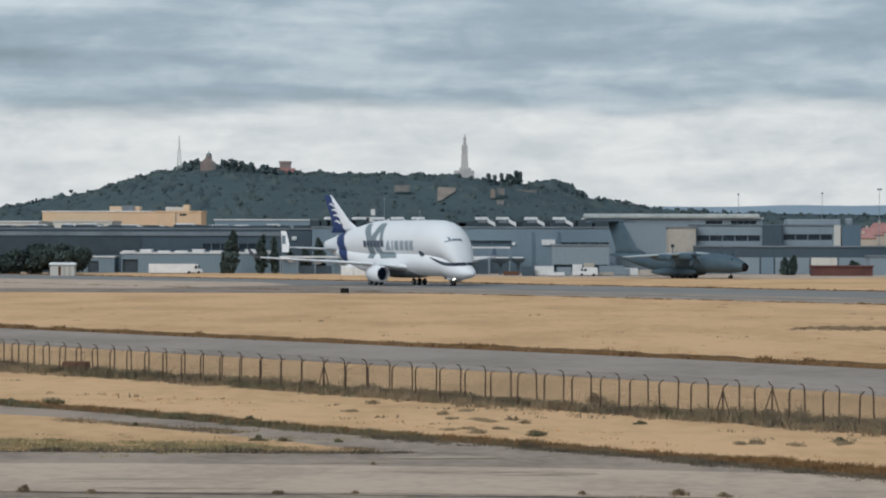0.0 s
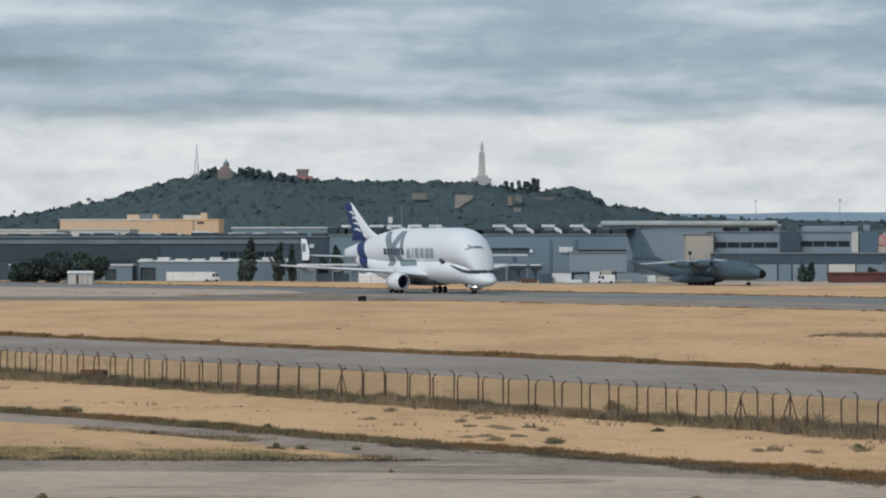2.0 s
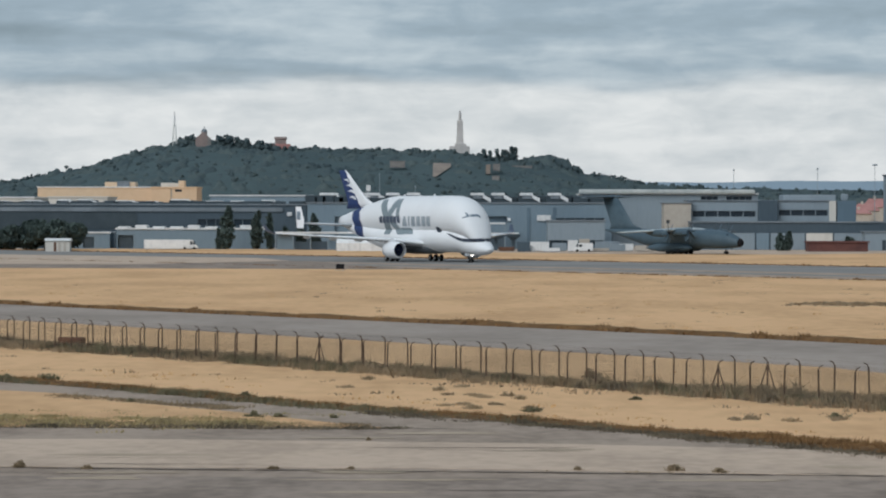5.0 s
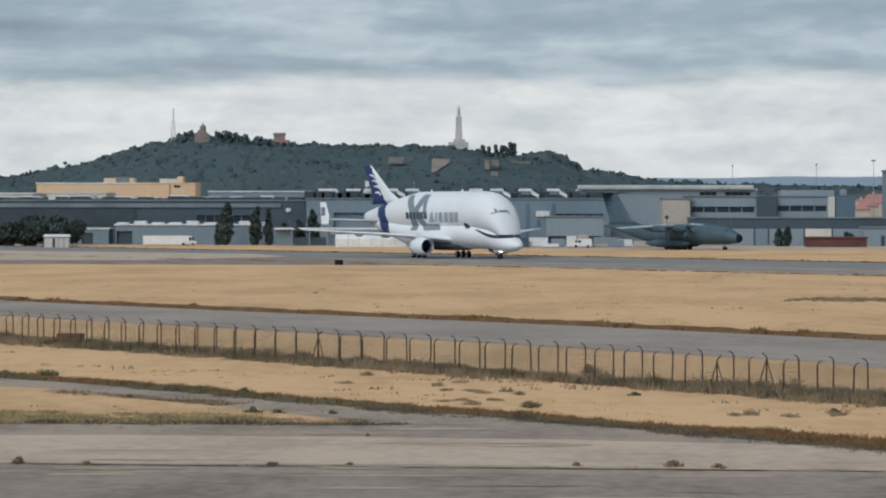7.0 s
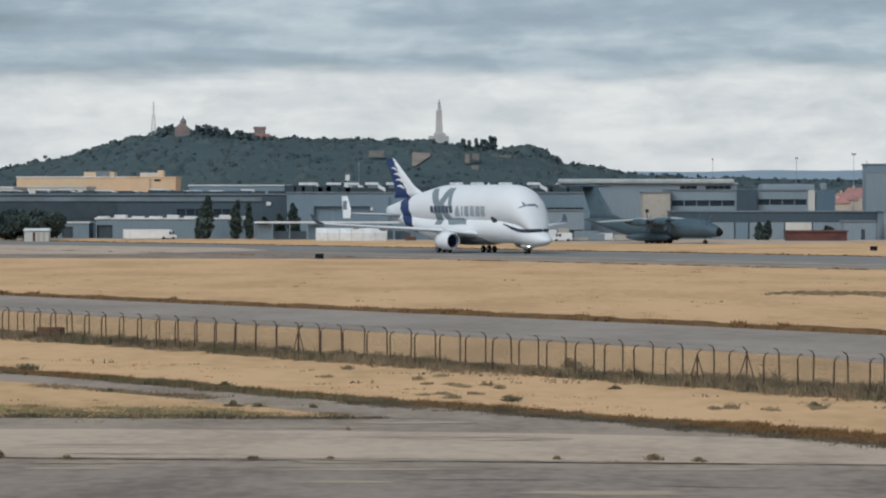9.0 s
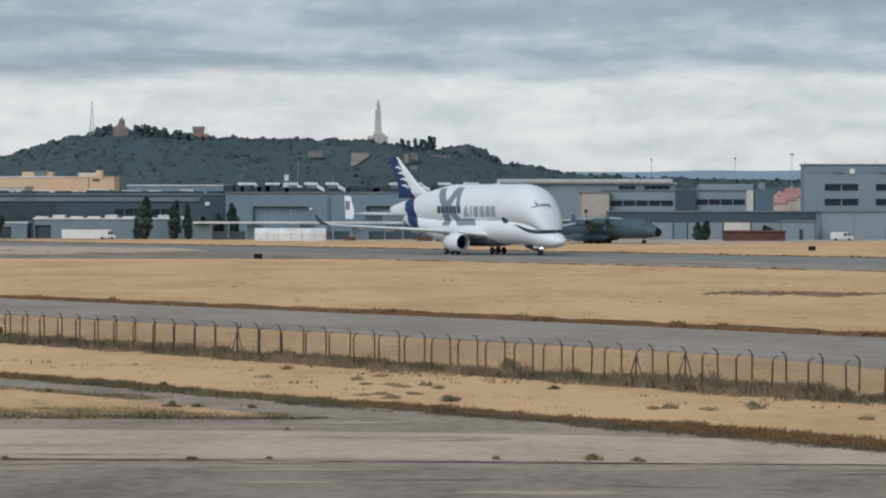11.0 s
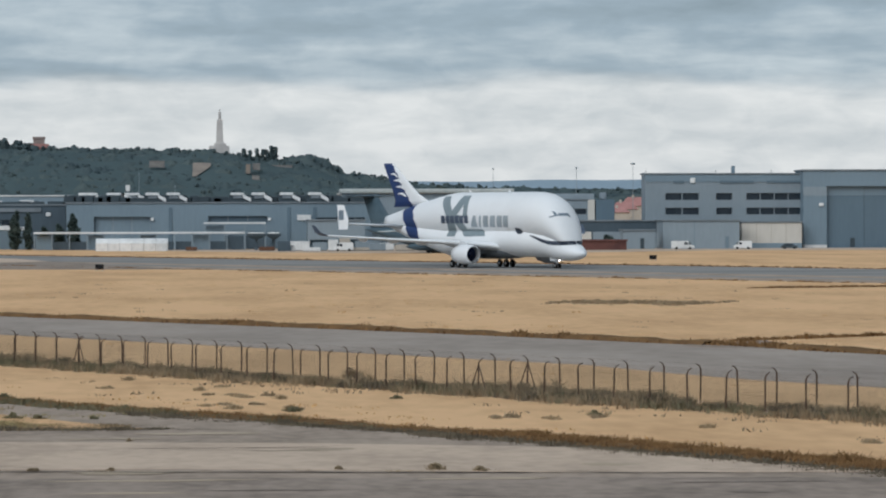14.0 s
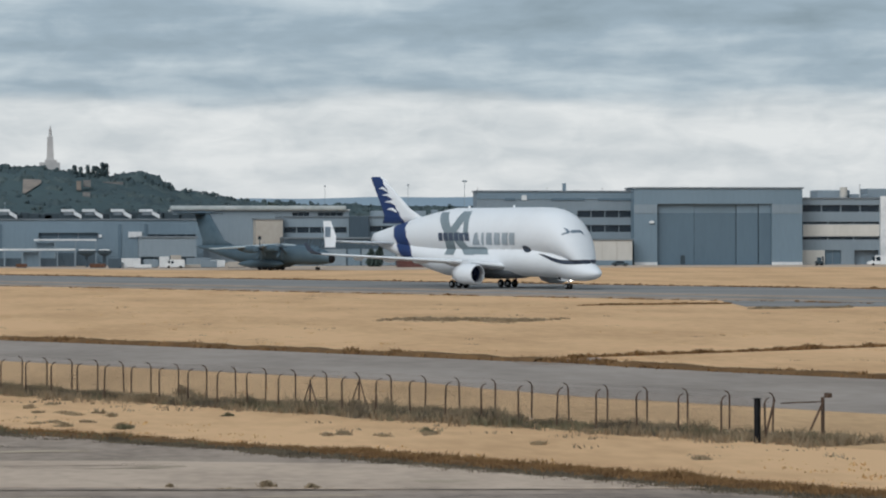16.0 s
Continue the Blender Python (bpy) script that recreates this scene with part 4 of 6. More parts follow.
    ring = [bm.verts.new((x, -(half_width(x, z) + 0.06), z)) for x, z in pts]
    for i in range(16):
        bm.faces.new((c, ring[i], ring[(i + 1) % 16]))
    part("painted_eye", bm, "ink", hull, "painted dark oval spot")
    bm = bmesh.new()

    def tip(z):
        x = 2.0
        while half_width(x, z) > 0.06:
            x += 0.02
        return x
    line_x, line_z, line_h = [-3.6, -2.6, -1.8, -0.6, 1.0, 2.5, 4.0, 6.5], [5.9, 5.62, 5.35, 4.95, 4.6, 4.5, 4.5, 4.65], [0.05, 0.16, 0.22, 0.28, 0.32, 0.34, 0.34, 0.34]
    ends = {e: tip(4.62 + e * 0.34) for e in (1, -1)}
    for side in (-1, 1):
        prev = None
        for i in range(31):
            s = 1 - (1 - i / 30) ** 1.8
            row = []
            for e in (1, 0, -1):
                x = -3.6 + (ends[e or 1] * (0.5 if e == 0 else 1) + (ends[-1] * 0.5 if e == 0 else 0) + 3.6) * s
                z = float(np.interp(x, line_x, line_z)) + e * float(np.interp(x, line_x, line_h))
                row.append(bm.verts.new((x + 0.05 * s, side * (half_width(x, z) + 0.06 * min(1, (1.02 - s) * 12)), z)))
            if prev:
                for k in (0, 1):
                    bm.faces.new((prev[k], row[k], row[k + 1], prev[k + 1]))
            prev = row
    # the livery's smile, a dark painted stripe round the nose without glazing
    part("cockpit_band", bm, "ink", hull, "dark curved painted mouth line")
    # rolling gear
    bm = bmesh.new()
    tube(bm, (0, 0, 0.5), (0.15, 0, 2.3), 0.13)
    tube(bm, (0, -0.4, 0.52), (0, 0.4, 0.52), 0.08)
    tube(bm, (0.1, 0, 1.4), (-1.2, 0, 2.3), 0.07)
    ng = part("nose_gear", bm, "steel", p, "white steel nose leg")
    wheel_set(ng, 0, 0, 0.52, 0.35, ((0, -0.36), (0, 0.36)))
    for y in (-0.25, 0.25):
        bm = bmesh.new()
        tube(bm, (0.28, y, 1.45), (0.4, y, 1.45), 0.13, seg=14)
        part("taxi_light", bm, "glow", ng, "lit taxi lamp")
    bm = bmesh.new()
    for y in (-0.62, 0.62):
        box(bm, -1.2, 1.0, y - 0.03, y + 0.03, 1.35, 2.3)
    part("gear_door", bm, "white", p)
    for side in (1, -1):
        y = side * 5.34
        bm = bmesh.new()
        tube(bm, (-22.2, y, 0.7), (-22.0, y - side * 0.3, 3.4), 0.22)
        tube(bm, (-23.2, y, 0.66), (-21.2, y, 0.74), 0.16)
        tube(bm, (-22.1, y, 1.6), (-21.6, y - side * 2.2, 3.2), 0.1)
        mg = part("main_gear", bm, "steel", p, "steel main leg with bogie")
        wheel_set(mg, -22.2, y, 0.69, 0.7, ((1.0, 0.7), (1.0, -0.7), (-1.0, 0.7), (-1.0, -0.7)))
        bm = boxed(-23.1, -21.1, y + side * 0.75, y + side * 0.83, 1.5, 3.3, 0.02)
        part("gear_door", bm, "white", p)
    bm = bmesh.new()
    tube(bm, (-13.5, 0, 1.35), (-13.5, 0, 1.9), 0.16, 0.24, seg=12)
    part("beacon", bm, "redroof", p, "small red belly beacon")
    for x in (-14, -26):
        part("antenna", boxed(x - 0.25, x + 0.25, -0.03, 0.03, 13.3, 14.0), "white", p)
    return p


PLANE = whale_plane()
# ---------------------------------------------------------------- parked military transport
def military_transport(m):
    p = thing("military_transport", m, "grey four-propeller military transport parked on the apron", "aircraft")
    # x forwards, origin under the wing
    st = [(x, 0.55 + z * 0.78, r * 0.84) for x, z, r in ((19.6, 3.0, 0.05), (19.4, 3.0, 0.75), (18.6, 3.1, 1.45), (17.0, 3.5, 2.05), (15.0, 3.8, 2.5), (12.0, 4.0, 2.75), (6, 4.1, 2.82), (-6, 4.1, 2.82), (-10, 4.4, 2.6), (-15, 5.3, 1.9), (-20, 6.2, 1.1), (-24, 6.8, 0.4), (-25.2, 6.9, 0.05))]
    bm = bmesh.new()
    seg = 32
    loft(bm, [[(x, r * math.cos(2 * math.pi * i / seg), z + r * math.sin(2 * math.pi * i / seg)) for i in range(seg)] for x, z, r in st])
    body = smooth(part("fuselage", bm, "mil", p, "dull grey rounded fuselage"))
    bm = bmesh.new()
    loft(bm, [[(x, r * math.cos(2 * math.pi * i / 20), 2.9 + r * math.sin(2 * math.pi * i / 20)) for i in range(20)] for x, r in ((19.75, 0.05), (19.6, 0.66), (18.9, 1.14))])
    smooth(part("radome", bm, "black", body, "black nose radome"))
    bm = bmesh.new()
    for side in (1, -1):
        vs = [(17.4, side * 0.3, 4.62), (16.2, side * 0.3, 5.32), (15.6, side * 1.5, 4.95), (16.6, side * 1.5, 4.3)]
        bm.faces.new([bm.verts.new(v) for v in vs])
    part("windscreen", bm, "glass", body, "dark cockpit glazing")
    for side in (1, -1):
        bm = bmesh.new()
        loft(bm, [[(x, side * 2.2 + r * math.cos(a), 1.55 + r * 0.95 * math.sin(a)) for a in [2 * math.pi * i / 16 for i in range(16)]] for x, r in ((5.5, 0.1), (4, 0.8), (0, 1.1), (-5, 1.1), (-8, 0.6), (-9.5, 0.1))])
        smooth(part("gear_sponson", bm, "mil", p))
        bm = bmesh.new()
        wing_skin(bm, [(4.2, side * 0.5, 6.2, 6.4, 0.15), (2.6, side * 9, 5.95, 5.0, 0.14), (-0.6, side * 21.2, 5.45, 2.6, 0.12)])
        wing = smooth(part("wing", bm, "mil_light", p, "pale grey straight high wing"))
        for y, xx in ((5.6, 6.6), (12.0, 5.2)):
            z = 5.45 if y < 8 else 5.25
            bm = bmesh.new()
            loft(bm, [[(xx + x, side * y + r * math.cos(a), z + 1.15 * r * math.sin(a)) for a in [2 * math.pi * i / 18 for i in range(18)]] for x, r in ((0.6, 0.3), (0, 0.62), (-1.5, 0.8), (-4, 0.72), (-6.5, 0.2))])
            eng = smooth(part("engine", bm, "mil", p, "slim grey turboprop nacelle"))
            bm = bmesh.new()
            tube(bm, (xx + 0.5, side * y, z), (xx + 1.4, side * y, z), 0.42, 0.05, seg=14)
            part("spinner", bm, "black", eng)
            for i in range(8):
                a = 2 * math.pi * (i + 0.2) / 8
                bm = bmesh.new()
                d = Vector((0, math.cos(a), math.sin(a)))
                n = Vector((0.32, -math.sin(a) * 0.22, math.cos(a) * 0.22))
                o = Vector((xx + 0.8, side * y, z))
                q = [o + d * 0.35 - n * 0.5, o + d * 0.35 + n * 0.5, o + d * 1.6 + n * 0.9, o + d * 2.65 + n * 0.35, o + d * 2.65 - n * 0.5, o + d * 1.5 - n * 0.8]
                back = [v - Vector((0.06, 0, 0)) for v in q]
                va, vb = [bm.verts.new(v) for v in q], [bm.verts.new(v) for v in back]
                bm.faces.new(va)
                bm.faces.new(vb[::-1])
                for j in range(6):
                    bm.faces.new((va[j], vb[j], vb[(j + 1) % 6], va[(j + 1) % 6]))
                part("propeller_blade", bm, "mil", eng, "dark grey curved propeller blade")
        bm = bmesh.new()
        wing_skin(bm, [(-21.5, side * 0.2, 14.3, 5.6, 0.10), (-24.0, side * 9.2, 14.4, 2.6, 0.09)])
        smooth(part("tailplane", bm, "mil", p))
        for x in (1.2, -0.4, -2.0):
            part("main_wheel", tube(bmesh.new(), (x, side * 2.2, 0.6), (x, side * 2.9, 0.6), 0.6, seg=18), "tyre", p, "black main wheel")
    bm = bmesh.new()
    wing_skin(bm, [(-10.5, 0, 5.4, 13.0, 0.05), (-15.6, 0, 7.4, 7.4, 0.11), (-20.8, 0, 14.4, 5.0, 0.11)], upright=True)
    smooth(part("tail_fin", bm, "mil", p, "tall grey tail fin"))
    bm = bmesh.new()
    loft(bm, [[(x, r * math.cos(a), 14.4 + r * math.sin(a)) for a in [2 * math.pi * i / 14 for i in range(14)]] for x, r in ((-19.6, 0.05), (-20.5, 0.4), (-24, 0.4), (-27, 0.05))])
    smooth(part("tail_bullet", bm, "mil", p))
    bm = bmesh.new()
    tube(bm, (14.5, 0, 0.45), (14.5, 0, 2.0), 0.12)
    tube(bm, (14.5, -0.45, 0.45), (14.5, 0.45, 0.45), 0.42, seg=18)
    part("nose_gear", bm, "tyre", p, "twin-wheel nose leg")
    return p


military_transport(pose(54.62, 845, 0.04, 0, 0, -43))
# ---------------------------------------------------------------- hill buildings
HY = HILL_Y


def monument(x, y, z, s):
    t = thing("hilltop_monument", pose(x, y, z), "tall pale stone monument with a figure on top", "monument")
    part("terrace", boxed(-10 * s, 9 * s, -5 * s, 5 * s, -6, 2.6 * s, 0.3), "stone", t)
    part("plinth", boxed(-5 * s, 6 * s, -4 * s, 4 * s, 2.6 * s, 5.0 * s, 0.3), "stone", t)
    bm = bmesh.new()
    loft(bm, [[(a * w, b * w, h) for a, b in ((-1, -1), (1, -1), (1, 1), (-1, 1))] for h, w in ((5.0 * s, 3.9 * s), (6.5 * s, 3.4 * s), (15 * s, 3.0 * s), (22 * s, 2.8 * s), (26.5 * s, 2.6 * s), (27.2 * s, 1.9 * s))])
    part("shaft", bm, "stone", t, "tapering pale stone shaft")
    bm = bmesh.new()
    loft(bm, [[(w * math.cos(a), w * 0.8 * math.sin(a), h) for a in [2 * math.pi * i / 10 for i in range(10)]] for h, w in ((27.2 * s, 1.5 * s), (30 * s, 1.3 * s), (33.5 * s, 1.2 * s), (34.6 * s, 0.5 * s), (35.2 * s, 0.55 * s), (36.6 * s, 0.35 * s), (37 * s, 0.05))])
    part("statue", bm, "stone", t)


monument(-3.04, 3090, 71.15, 0.98)


def hill_church():
    x, z = -235.89, 73.53
    t = thing("hill_church", pose(x, 3050, z), "reddish stone church with a dark dome and spire", "church")
    part("nave", boxed(-6.5, 6.5, -5, 8, -6, 5.5, 0.3), "church", t)
    bm = bmesh.new()
    loft(bm, [[(a, b, h) for a, b in ((-w, -5), (w, -5), (w, 8), (-w, 8))] for h, w in ((5.5, 6.9), (10.5, 1.8))])
    part("roof", bm, "church", t)
    part("drum", tube(bmesh.new(), (1, 0, 8.0), (1, 0, 12), 2.7, seg=8), "church", t)
    bm = bmesh.new()
    loft(bm, [[(1 + r * math.cos(a), r * math.sin(a), h) for a in [2 * math.pi * i / 12 for i in range(12)]] for h, r in ((12, 2.9), (13.4, 2.5), (14.6, 1.5), (15.2, 0.5), (17.5, 0.15))])
    part("dome", bm, "roofgrey", t, "dark slate dome")
    part("bell_gable", boxed(4.5, 7.5, -6, -3, -8, 6.5, 0.2), "dull_stone", t)


hill_church()


def hill_house():
    t = thing("hill_pavilion", pose(-172.49, 3085, 70.01), "red brick pavilion with a square lantern tower", "house")
    part("body", boxed(-13, 14, -4, 6, -4, 5.5, 0.3), "redroof", t)
    part("lantern", boxed(0, 10, -3, 5, 5.5, 9.5, 0.3), "church", t)
    part("lantern_roof", boxed(-0.6, 10.6, -3.6, 5.6, 9.5, 12.0, 0.6), "church", t)
    part("porch", boxed(-13, -9, -6, -4, -6, 3.0, 0.2), "church", t)


hill_house()


def radio_mast(x, y, z, h, w, label):
    t = thing("radio_mast", pose(x, y, z), label, "mast")
    for dx, dy in ((-1, -1), (1, -1), (1, 1), (-1, 1)):
        part("leg", tube(bmesh.new(), (dx * w, dy * w, 0), (dx * w * 0.45, dy * w * 0.45, h * 0.62), 0.28, 0.2, seg=6), "roofdull", t)
    for k in range(8):
        zz, r = h * 0.07 * (k + 1), w * (1 - 0.1 * k * 0.62)
        part("ring", boxed(-r, r, -r, r, zz, zz + 0.4), "roofdull", t)
    part("antenna", tube(bmesh.new(), (0, 0, h * 0.6), (0, 0, h), 0.8, 0.45, seg=8), "roofwhite", t)


radio_mast(-262.65, 3060, 75.17 - 2, 31, 2.0, "pale lattice radio mast on the hilltop")


def hill_trees():
    rng = np.random.default_rng(8)
    for name, label, spots, size in (("hilltop_trees", "tall dark trees round the hilltop church", [(-249.38, 7), (-219.6, 7), (-211.89, 8), (-203.16, 8), (-196.49, 6), (-255.55, 5), (-242.71, 5), (-183.65, 6), (-178.52, 4)], 2.5), ("ridge_cypresses", "row of dark cypresses on the ridge", [(30.85, 10), (35.98, 9), (43.16, 13), (47.78, 12), (45.21, 12), (19.06, 8), (24.18, 7), (39.57, 9)], 1.7)):
        pts = [(x + rng.normal(0, 0.5 if size < 2.5 else 1.6), 3050 + rng.normal(0, 2), hill_z(x, 3050) - 2 + (s + 2) * k / 39) for x, s in spots for k in range(40)]
        it = iter(pts)
        v, f = clump_mesh(rng, len(pts), lambda r: next(it), lambda r: r.uniform(0.7, 1.1) * size)
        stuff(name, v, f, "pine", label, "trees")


hill_trees()


def slope_wall(name, label, x0, x1, y, z0, z1, material, category):
    t = thing(name, pose((x0 + x1) / 2, y, z0), label, category)
    part("wall", boxed(-(x1 - x0) / 2, (x1 - x0) / 2, 0, 5, -1.5, z1 - z0, 0.2), material, t)
    part("coping", boxed(-(x1 - x0) / 2 - 0.3, (x1 - x0) / 2 + 0.3, -0.3, 5.3, z1 - z0, z1 - z0 + 0.5, 0.1), "dull_stone", t)


slope_wall("retaining_wall", "weathered stone retaining wall on the slope", -64.22, -50.87, 2945, 53.41, 57.37, "dull_stone", "wall")
slope_wall("hillside_house", "small pinkish house among the trees", 19.85, 23.81, 2945, 47.97, 54.4, "earth", "house")
slope_wall("hillside_house", "small grey house among the trees", 25.83, 32.27, 2950, 51.01, 54.97, "dull_stone", "house")
slope_wall("hillside_house", "low pale hut among the bushes", 25.16, 31.56, 2930, 41.87, 44.33, "dull_stone", "house")
slope_wall("hillside_house", "small white house among the trees", -78.03, -70.42, 3020, 60.11, 63.15, "stone", "house")
slope_wall("hillside_house", "low stone house under the cypresses", 43.46, 61.62, 3005, 51.28, 54.31, "dull_stone", "house")


def earth_cutting():
    bm = bmesh.new()
    rows = []
    for i in range(9):
        s = i / 8
        y = 2924 + 50 * s
        xa, xb = -26.63, -24.65 + (-10.81 - -24.65) * min(1, 0.05 + s * 1.25)
        rows.append([bm.verts.new((xa + (xb - xa) * j / 6, y, hill_z(xa + (xb - xa) * j / 6, y) + 1.1)) for j in range(7)])
    for a, b in zip(rows, rows[1:]):
        for j in range(6):
            bm.faces.new((a[j], a[j + 1], b[j + 1], b[j]))
    structure(part("earth_cutting", bm, "earth"), "bare pinkish earth cutting on the slope", "cutting")


earth_cutting()


# ---------------------------------------------------------------- trees
def tree_crown(rng, parts, r, k=420):
    """Leaf tufts over an uneven set of boughs."""
    verts, faces = [], []
    for _ in range(k):
        c, br = parts[rng.integers(len(parts))]
        d = rng.normal(0, 1, 3)
        d /= np.linalg.norm(d)
        p = np.array(c) + d * np.array(br) * rng.uniform(0.65, 1.08)
        a, b = rng.normal(0, 1, 3) * r, rng.normal(0, 1, 3) * r
        n = len(verts)
        verts += [(p - a).tolist(), (p + b).tolist(), (p + a).tolist(), (p - b).tolist()]
        faces.append((n, n + 1, n + 2, n + 3))
    return verts, faces


def raw_part(name, verts, faces, material, parent, label=""):
    me = bpy.data.meshes.new(name)
    me.from_pydata(verts, [], faces)
    me.materials.append(M[material])
    ob = new(name, me)
    ob.parent = parent
    return tagged(ob, label) if label else ob


def cypress(x, y, h, w, seed):
    rng = np.random.default_rng(seed)
    t = thing("cypress", pose(x, y, 0), "narrow dark green cypress tree", "tree", "cypresses by the buildings")
    part("trunk", tube(bmesh.new(), (0, 0, 0), (0, 0, h * 0.8), 0.25, 0.05, seg=8), "bark", t)
    boughs = [((rng.normal(0, w * 0.12), rng.normal(0, w * 0.12), h * s), (w * k, w * k, h * 0.13)) for s, k in ((0.14, 0.38), (0.28, 0.5), (0.42, 0.5), (0.56, 0.46), (0.7, 0.38), (0.82, 0.26), (0.92, 0.12))]
    v, f = tree_crown(rng, boughs, 0.26, 1900)
    raw_part("crown", v, f, "leaf", t, "dense dark foliage")


for k, (a, h, w) in enumerate(((-66.43, 11.6, 4.4), (-58.15, 10.4, 3.2), (-54.81, 9.8, 1.8), (-50.2, 6.0, 2.0), (-46.06, 6.8, 2.6), (-42.08, 9.6, 3.2), (-68.8, 5.5, 1.6))):
    cypress(a, 950 + k % 3, h, w, 40 + k)


def broad_tree(x, y, h, w, seed, label="broad dark green tree at the airfield edge"):
    rng = np.random.default_rng(seed)
    t = thing("broadleaf_tree", pose(x, y, 0), label, "tree", "trees by the hut")
    part("trunk", tube(bmesh.new(), (0, 0, 0), (0.2, 0, h * 0.5), 0.35, 0.2, seg=8), "bark", t)
    boughs = []
    for i in range(9):
        a, d = rng.uniform(0, 2 * math.pi), rng.uniform(0.1, 0.38) * w
        c = (d * math.cos(a), d * math.sin(a), h * rng.uniform(0.22, 0.74))
        boughs.append((c, (w * 0.22, w * 0.22, h * 0.25)))
        part("limb", tube(bmesh.new(), (0.2, 0, h * 0.35), c, 0.14, 0.04, seg=6), "bark", t)
    v, f = tree_crown(rng, boughs, 0.33, 3600)
    raw_part("crown", v, f, "leaf", t, "dense dark foliage")


for k, (a, b, h, w) in enumerate(((-112.51, 930, 9.5, 13), (-118.71, 932, 8.6, 13), (-124.72, 930, 7.0, 13), (-128.0, 935, 5.6, 9), (-109.93, 940, 7.5, 9), (-115.14, 926, 7.0, 11))):
    broad_tree(a, b, h, w, 70 + k)
cypress(87.11, 925, 4.6, 2.0, 91)
cypress(89.44, 925, 5.0, 2.2, 92)
cypress(105.97, 925, 3.6, 3.0, 93)
broad_tree(85.1, 1300, 23.24, 20, 99, "round dark tree on the skyline")


# ---------------------------------------------------------------- sheds, tents, vehicles and clutter
def hut():
    x, y = -106.17, 880
    t = thing("equipment_hut", pose(x, y, 0), "small weathered beige hut beside the runway", "hut")
    part("wall", boxed(-3.2, 3.2, 0, 4, 0, 2.9, 0.05), "cream", t)
    bm = bmesh.new()
    loft(bm, [[(-3.5, -0.4, 2.9), (3.5, -0.4, 2.9), (3.5, 4.4, 2.9), (-3.5, 4.4, 2.9)], [(-3.3, 1.4, 3.5), (3.3, 1.4, 3.5), (3.3, 2.6, 3.5), (-3.3, 2.6, 3.5)]])
    part("roof", bm, "roofwhite", t)
    for a in (-1.0, 0.2, 1.6):
        part("door", boxed(a, a + 0.7, -0.06, 0.02, 0.1, 2.5), "beige" if a > 0 else "rust", t)


hut()


def tent(x, y, w, h):
    t = thing("storage_tent", pose(x, y, 0), "long white fabric storage tent", "tent")
    n = 6
    for k in range(n):
        bm = bmesh.new()
        a, b = -w / 2 + w * k / n + 0.04, -w / 2 + w * (k + 1) / n - 0.04
        prof = [(0, 0), (0, h * 0.62), (0.8, h * 0.86), (2.5, h), (5.5, h), (7.2, h * 0.86), (8, h * 0.62), (8, 0)]
        loft(bm, [[(a, py, pz) for py, pz in prof], [(b, py, pz) for py, pz in prof]])
        part("bay", bm, "roofwhite", t, "white fabric bay")
    for k in range(n + 1):
        a = -w / 2 + w * k / n
        part("rib", boxed(a - 0.06, a + 0.06, -0.08, 0, 0, h * 0.62), "steel", t)


tent(-24.58, 908, 19.3, 3.4)


def canopy(x0, x1, y, z, depth, label):
    cx = (x0 + x1) / 2
    t = thing("open_canopy", pose(cx, y, 0), label, "canopy")
    part("roof", boxed(x0 - cx, x1 - cx, 0, depth, z - 0.5, z, 0.08), "roofwhite", t)
    n = max(3, int((x1 - x0) / 4.5))
    for k in range(n + 1):
        a = (x0 - cx) + (x1 - x0 - 0.3) * k / n
        part("post", boxed(a, a + 0.3, 0.2, 0.5, 0.04, z - 0.5), "metal_pale", t)
        if k < n:
            part("screen", boxed(a + 0.4, a + (x1 - x0) / n - 0.1, 2.2, 2.3, 0.1, (z - 0.7) * (0.55 + 0.4 * ((k * 7) % 3 == 0))), "metal_dark" if k % 3 else "metal_wall", t)


canopy(-52.27, 5.98, 935, 5.01, 12, "long open steel canopy with pale roof")
canopy(-5.52, 12.01, 955, 7.65, 9, "raised canopy with pale flat roof")


def blast_hood(x, y, w, h):
    t = thing("fuel_canopy", pose(x, y, 0), "dark T-shaped fuel canopy with white top", "canopy", "fuel canopies")
    part("column", boxed(-0.45, 0.45, -0.4, 0.4, 0.04, h * 0.72, 0.05), "metal_dark", t)
    bm = bmesh.new()
    loft(bm, [[(-0.6, -2, h * 0.62), (0.6, -2, h * 0.62), (0.6, 2, h * 0.62), (-0.6, 2, h * 0.62)], [(-w / 2, -2.5, h * 0.8), (w / 2, -2.5, h * 0.8), (w / 2, 2.5, h * 0.8), (-w / 2, 2.5, h * 0.8)], [(-w / 2, -2.5, h * 0.93), (w / 2, -2.5, h * 0.93), (w / 2, 2.5, h * 0.93), (-w / 2, 2.5, h * 0.93)]])
    part("hood", bm, "vehicle_dark", t)
    part("top", boxed(-w / 2 + 0.4, w / 2 - 0.4, -2.3, 2.3, h * 0.93, h, 0.15), "roofwhite", t)


blast_hood(9.01, 925, 5.2, 4.9)
blast_hood(13.8, 925, 3.8, 4.9)


